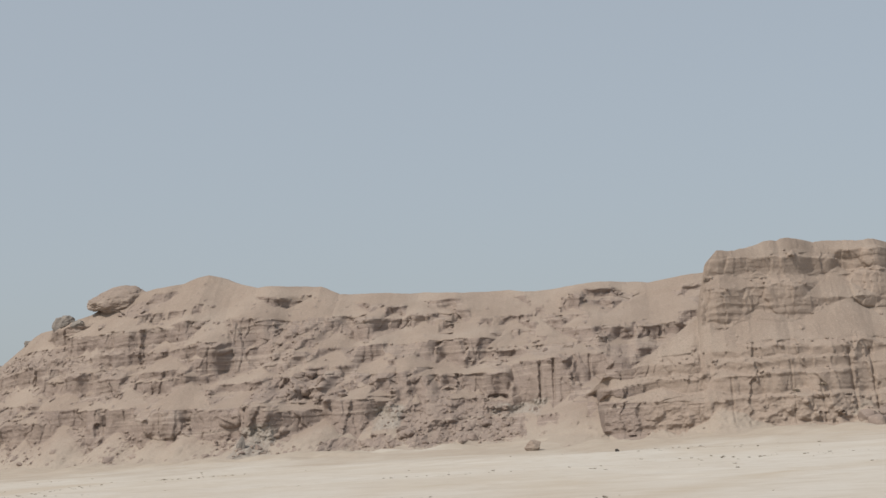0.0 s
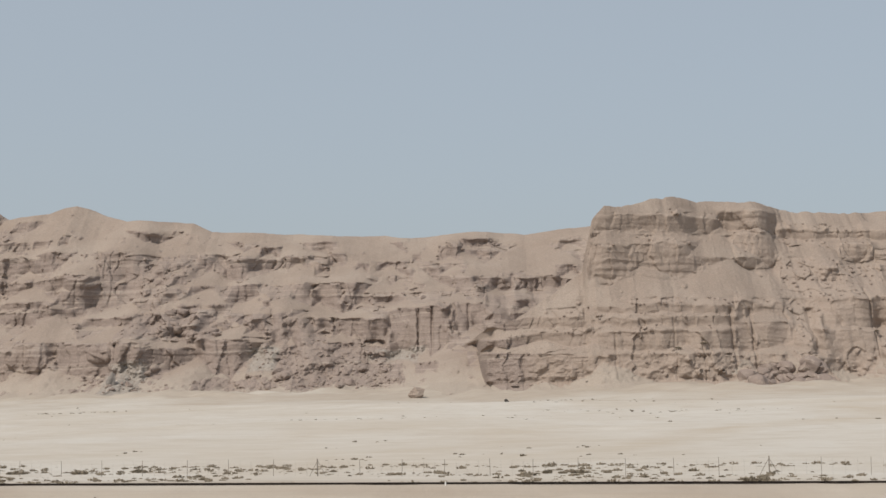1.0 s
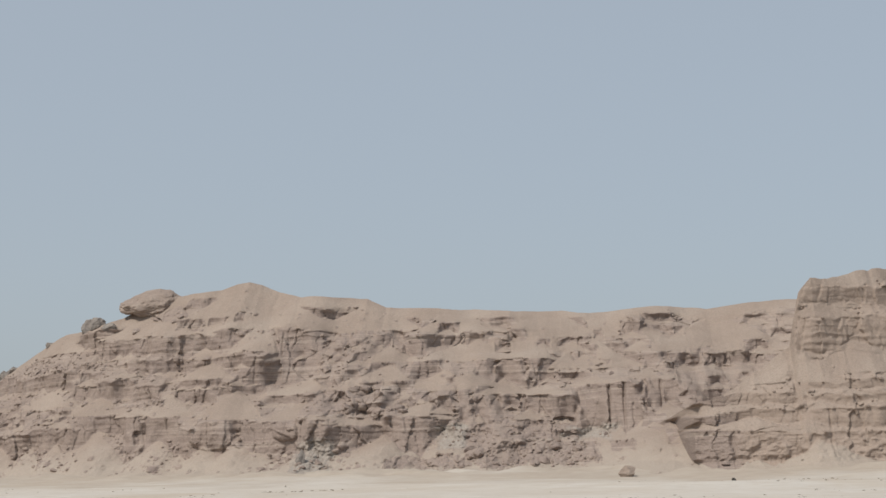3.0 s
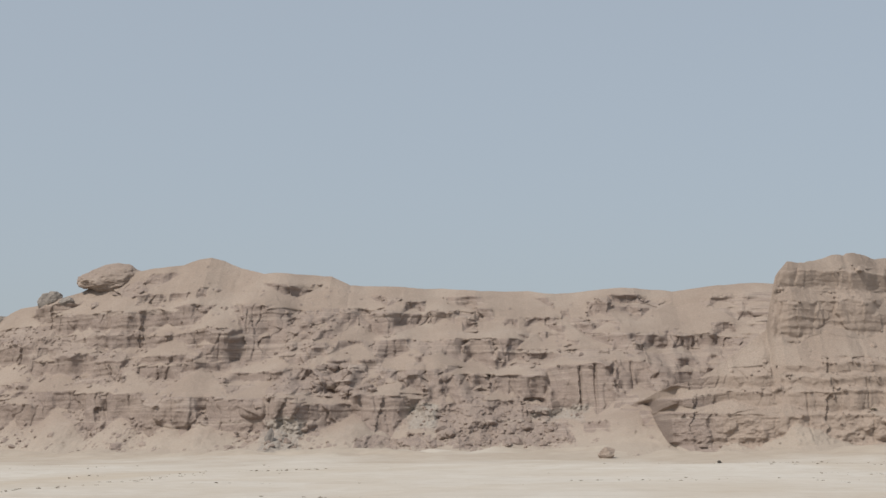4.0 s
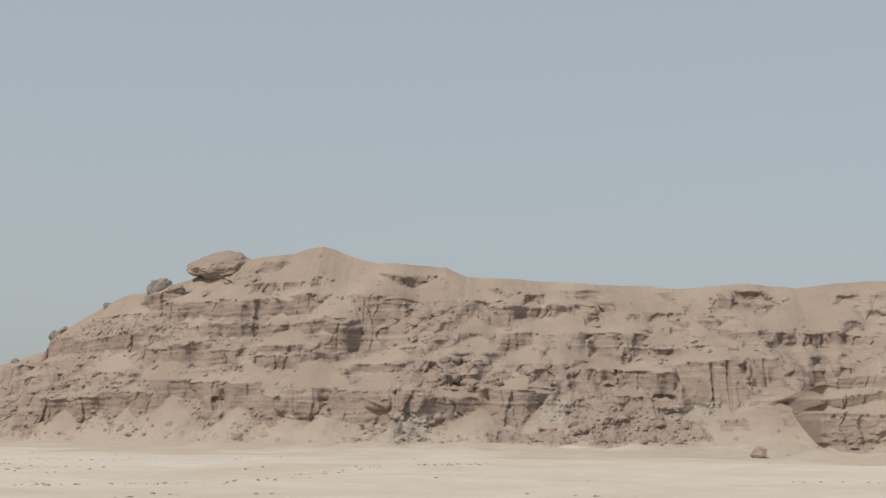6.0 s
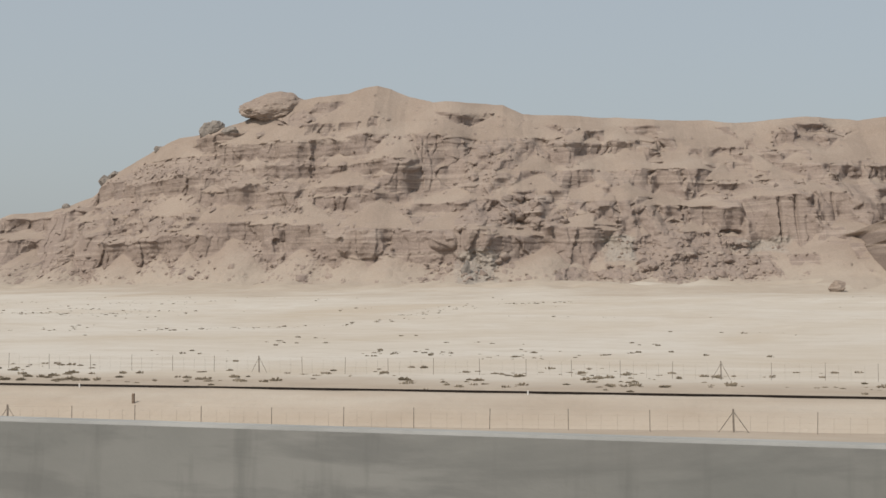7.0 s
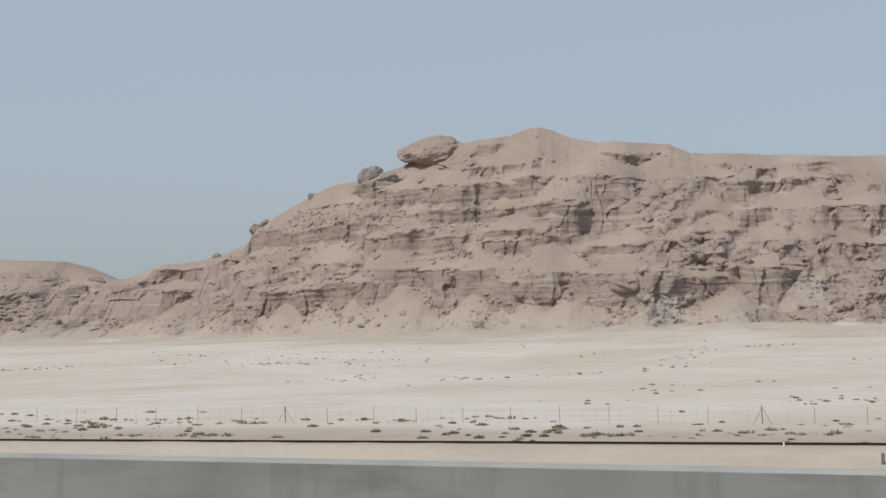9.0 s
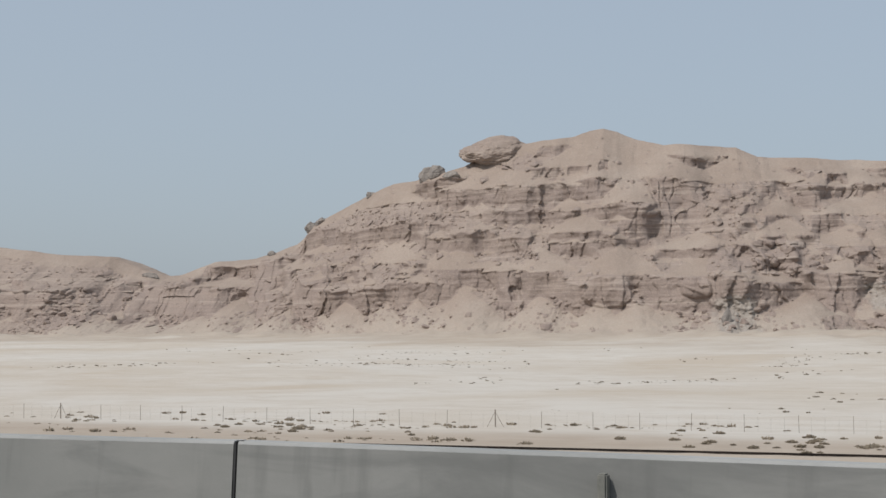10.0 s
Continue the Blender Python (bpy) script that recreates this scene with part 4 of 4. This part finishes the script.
def plant(x, y, size, z=None):
    o = unused.pop() if unused else copy_thing(bushes[rnd.randrange(6)], Matrix())
    o.matrix_world = pose(x, y, lie(x, y) - 0.03 if z is None else z, 0, 0, rnd.uniform(0, 360)) @ Matrix.Diagonal((size * rnd.uniform(0.8, 1.3), size * rnd.uniform(0.8, 1.2), size * rnd.uniform(1.1, 1.7), 1))


SCRUB = [(-140, -30, 126, 186, 130, 0.95), (-300, -140, 140, 190, 85, 0.52), (-345, -300, 150, 182, 22, 0.6)]
for x0, x1, y0, y1, count, most in SCRUB:
    done = 0
    while done < count:
        x, y = rnd.uniform(x0, x1), rnd.uniform(y0, y1)
        if value_noise(np.array(x / 16), np.array(y / 7), 33) + 0.5 * value_noise(np.array(x / 5), np.array(y / 4), 34) > rnd.uniform(-0.1, 0.4):
            plant(x, y, 0.22 + (most - 0.22) * rnd.random() ** 2.0)
            done += 1
for k in range(26):       # the thicket by the rails
    plant(-272 + rnd.gauss(0, 4.5), 152 + rnd.gauss(0, 7.0), rnd.uniform(0.25, 0.62))
for k in range(9):        # scrub beside the culvert
    plant(-175.5 + rnd.gauss(0, 1.8), 107.6 + rnd.gauss(0, 0.9), rnd.uniform(0.18, 0.4), 0.25)
for k in range(7):        # broken concrete beside it
    bm = bmesh.new()
    box(bm, (-0.5, -0.3, -0.09), (0.5, 0.3, 0.09))
    bmesh.ops.bevel(bm, geom=bm.edges[:], offset=0.03, segments=1, affect="EDGES")
    slab = tagged(part("broken_slab", bm, SLEEPER), "broken grey concrete slab lying beside the culvert", "rubble", "broken slabs by the culvert")
    slab.matrix_world = pose(-174.2 + rnd.uniform(-1.6, 1.4), 107.9 + rnd.uniform(-0.5, 0.5), 0.55, rnd.uniform(-25, 25), rnd.uniform(-25, 25), rnd.uniform(0, 180))
for u, z in ((61, 31), (72, 33), (152, 38)):
    x, y = to_world(u, spur_front.depth(u, z) - 0.6)
    plant(x, y, 1.3, z)

# scrub too dense or too far off to count
def scrub(name, places, seed, least, most, label):
    """Many shrubs joined into one mesh."""
    rnd = random.Random(seed)
    shapes = []
    for k in range(6):
        bm = shrub(seed + k, 16)
        bm.verts.ensure_lookup_table()
        bm.verts.index_update()
        shapes.append((np.array([v.co[:] for v in bm.verts]), [[v.index for v in f.verts] for f in bm.faces]))
        bm.free()
    vs, fs, n = [], [], 0
    for x, y, z in places:
        co, faces = shapes[rnd.randrange(6)]
        s, a = least + (most - least) * rnd.random() ** 2.2, rnd.uniform(0, 6.3)
        c, d, tall = math.cos(a) * s, math.sin(a) * s, s * rnd.uniform(1.0, 1.7)
        vs.append(np.stack([co[:, 0] * c - co[:, 1] * d + x, co[:, 0] * d + co[:, 1] * c + y, co[:, 2] * tall + z], 1))
        fs += [[i + n for i in f] for f in faces]
        n += len(co)
    me = bpy.data.meshes.new(name)
    me.from_pydata(np.concatenate(vs).tolist(), [], fs)
    me.materials.append(SHRUB)
    return tagged(new(name, me), label, "scrub", kind="stuff")


def scatter(count, seed, draw, line, bar_low, bar_high):
    rnd, out = random.Random(seed), []
    while len(out) < count:
        x, y = draw(rnd)
        if line(np.array(x), np.array(y)) > rnd.uniform(bar_low, bar_high):
            out.append((x, y, lie(x, y) - 0.03))
    return out


near = scatter(1500, 41, lambda r: (r.uniform(-170, 10), r.uniform(124, 198)),
               lambda x, y: value_noise(x / 15, y / 6, 33) + 0.5 * value_noise(x / 5, y / 4, 34) + 0.35 * np.clip((-60 - x) / 40, -1, 0.7), -0.2, 0.6)
near += scatter(520, 42, lambda r: (r.uniform(-420, -150), r.uniform(138, 196)),
                lambda x, y: value_noise(x / 14, y / 5, 37) + 0.5 * value_noise(x / 5, y / 4, 38), 0.15, 0.8)
scrub("scrub_belt", near, 300, 0.16, 0.62, "belt of small dry shrubs along the far fence")
far = scatter(420, 43, lambda r: (lambda y: (r.uniform(-150 - y * 0.8, 60 + y * 0.12), y))(r.uniform(198, 580)),
              lambda x, y: value_noise(x / 70, y / 11, 35) + 0.6 * value_noise(x / 16, y / 10, 36), 0.6, 1.0)
# straggling rows along the washes, and thin patches between them
rnd = random.Random(47)
for (x0, y0), (x1, y1), count, wide in (((-322, 398), (-319, 496), 46, 5), ((-319, 496), (-306, 548), 40, 5), ((-334, 298), (-306, 338), 40, 4), ((-475, 425), (-390, 392), 90, 18),
                                        ((-470, 500), (-430, 524), 40, 14), ((-508, 362), (-482, 378), 50, 8), ((-440, 362), (-410, 426), 40, 8), ((-290, 262), (-276, 232), 12, 5),
                                        ((-262, 226), (-228, 208), 36, 4), ((-215, 590), (-120, 560), 60, 8), ((-130, 470), (-60, 440), 50, 10), ((-190, 420), (-110, 405), 40, 6)):
    for _ in range(count):
        k = rnd.random()
        x, y = x0 + (x1 - x0) * k + rnd.gauss(0, wide * 0.6), y0 + (y1 - y0) * k + rnd.gauss(0, wide)
        far.append((x, y, lie(x, y) - 0.03))
scrub("far_scrub", far, 310, 0.16, 0.55, "sparse dark scrub dotted over the pale plain")
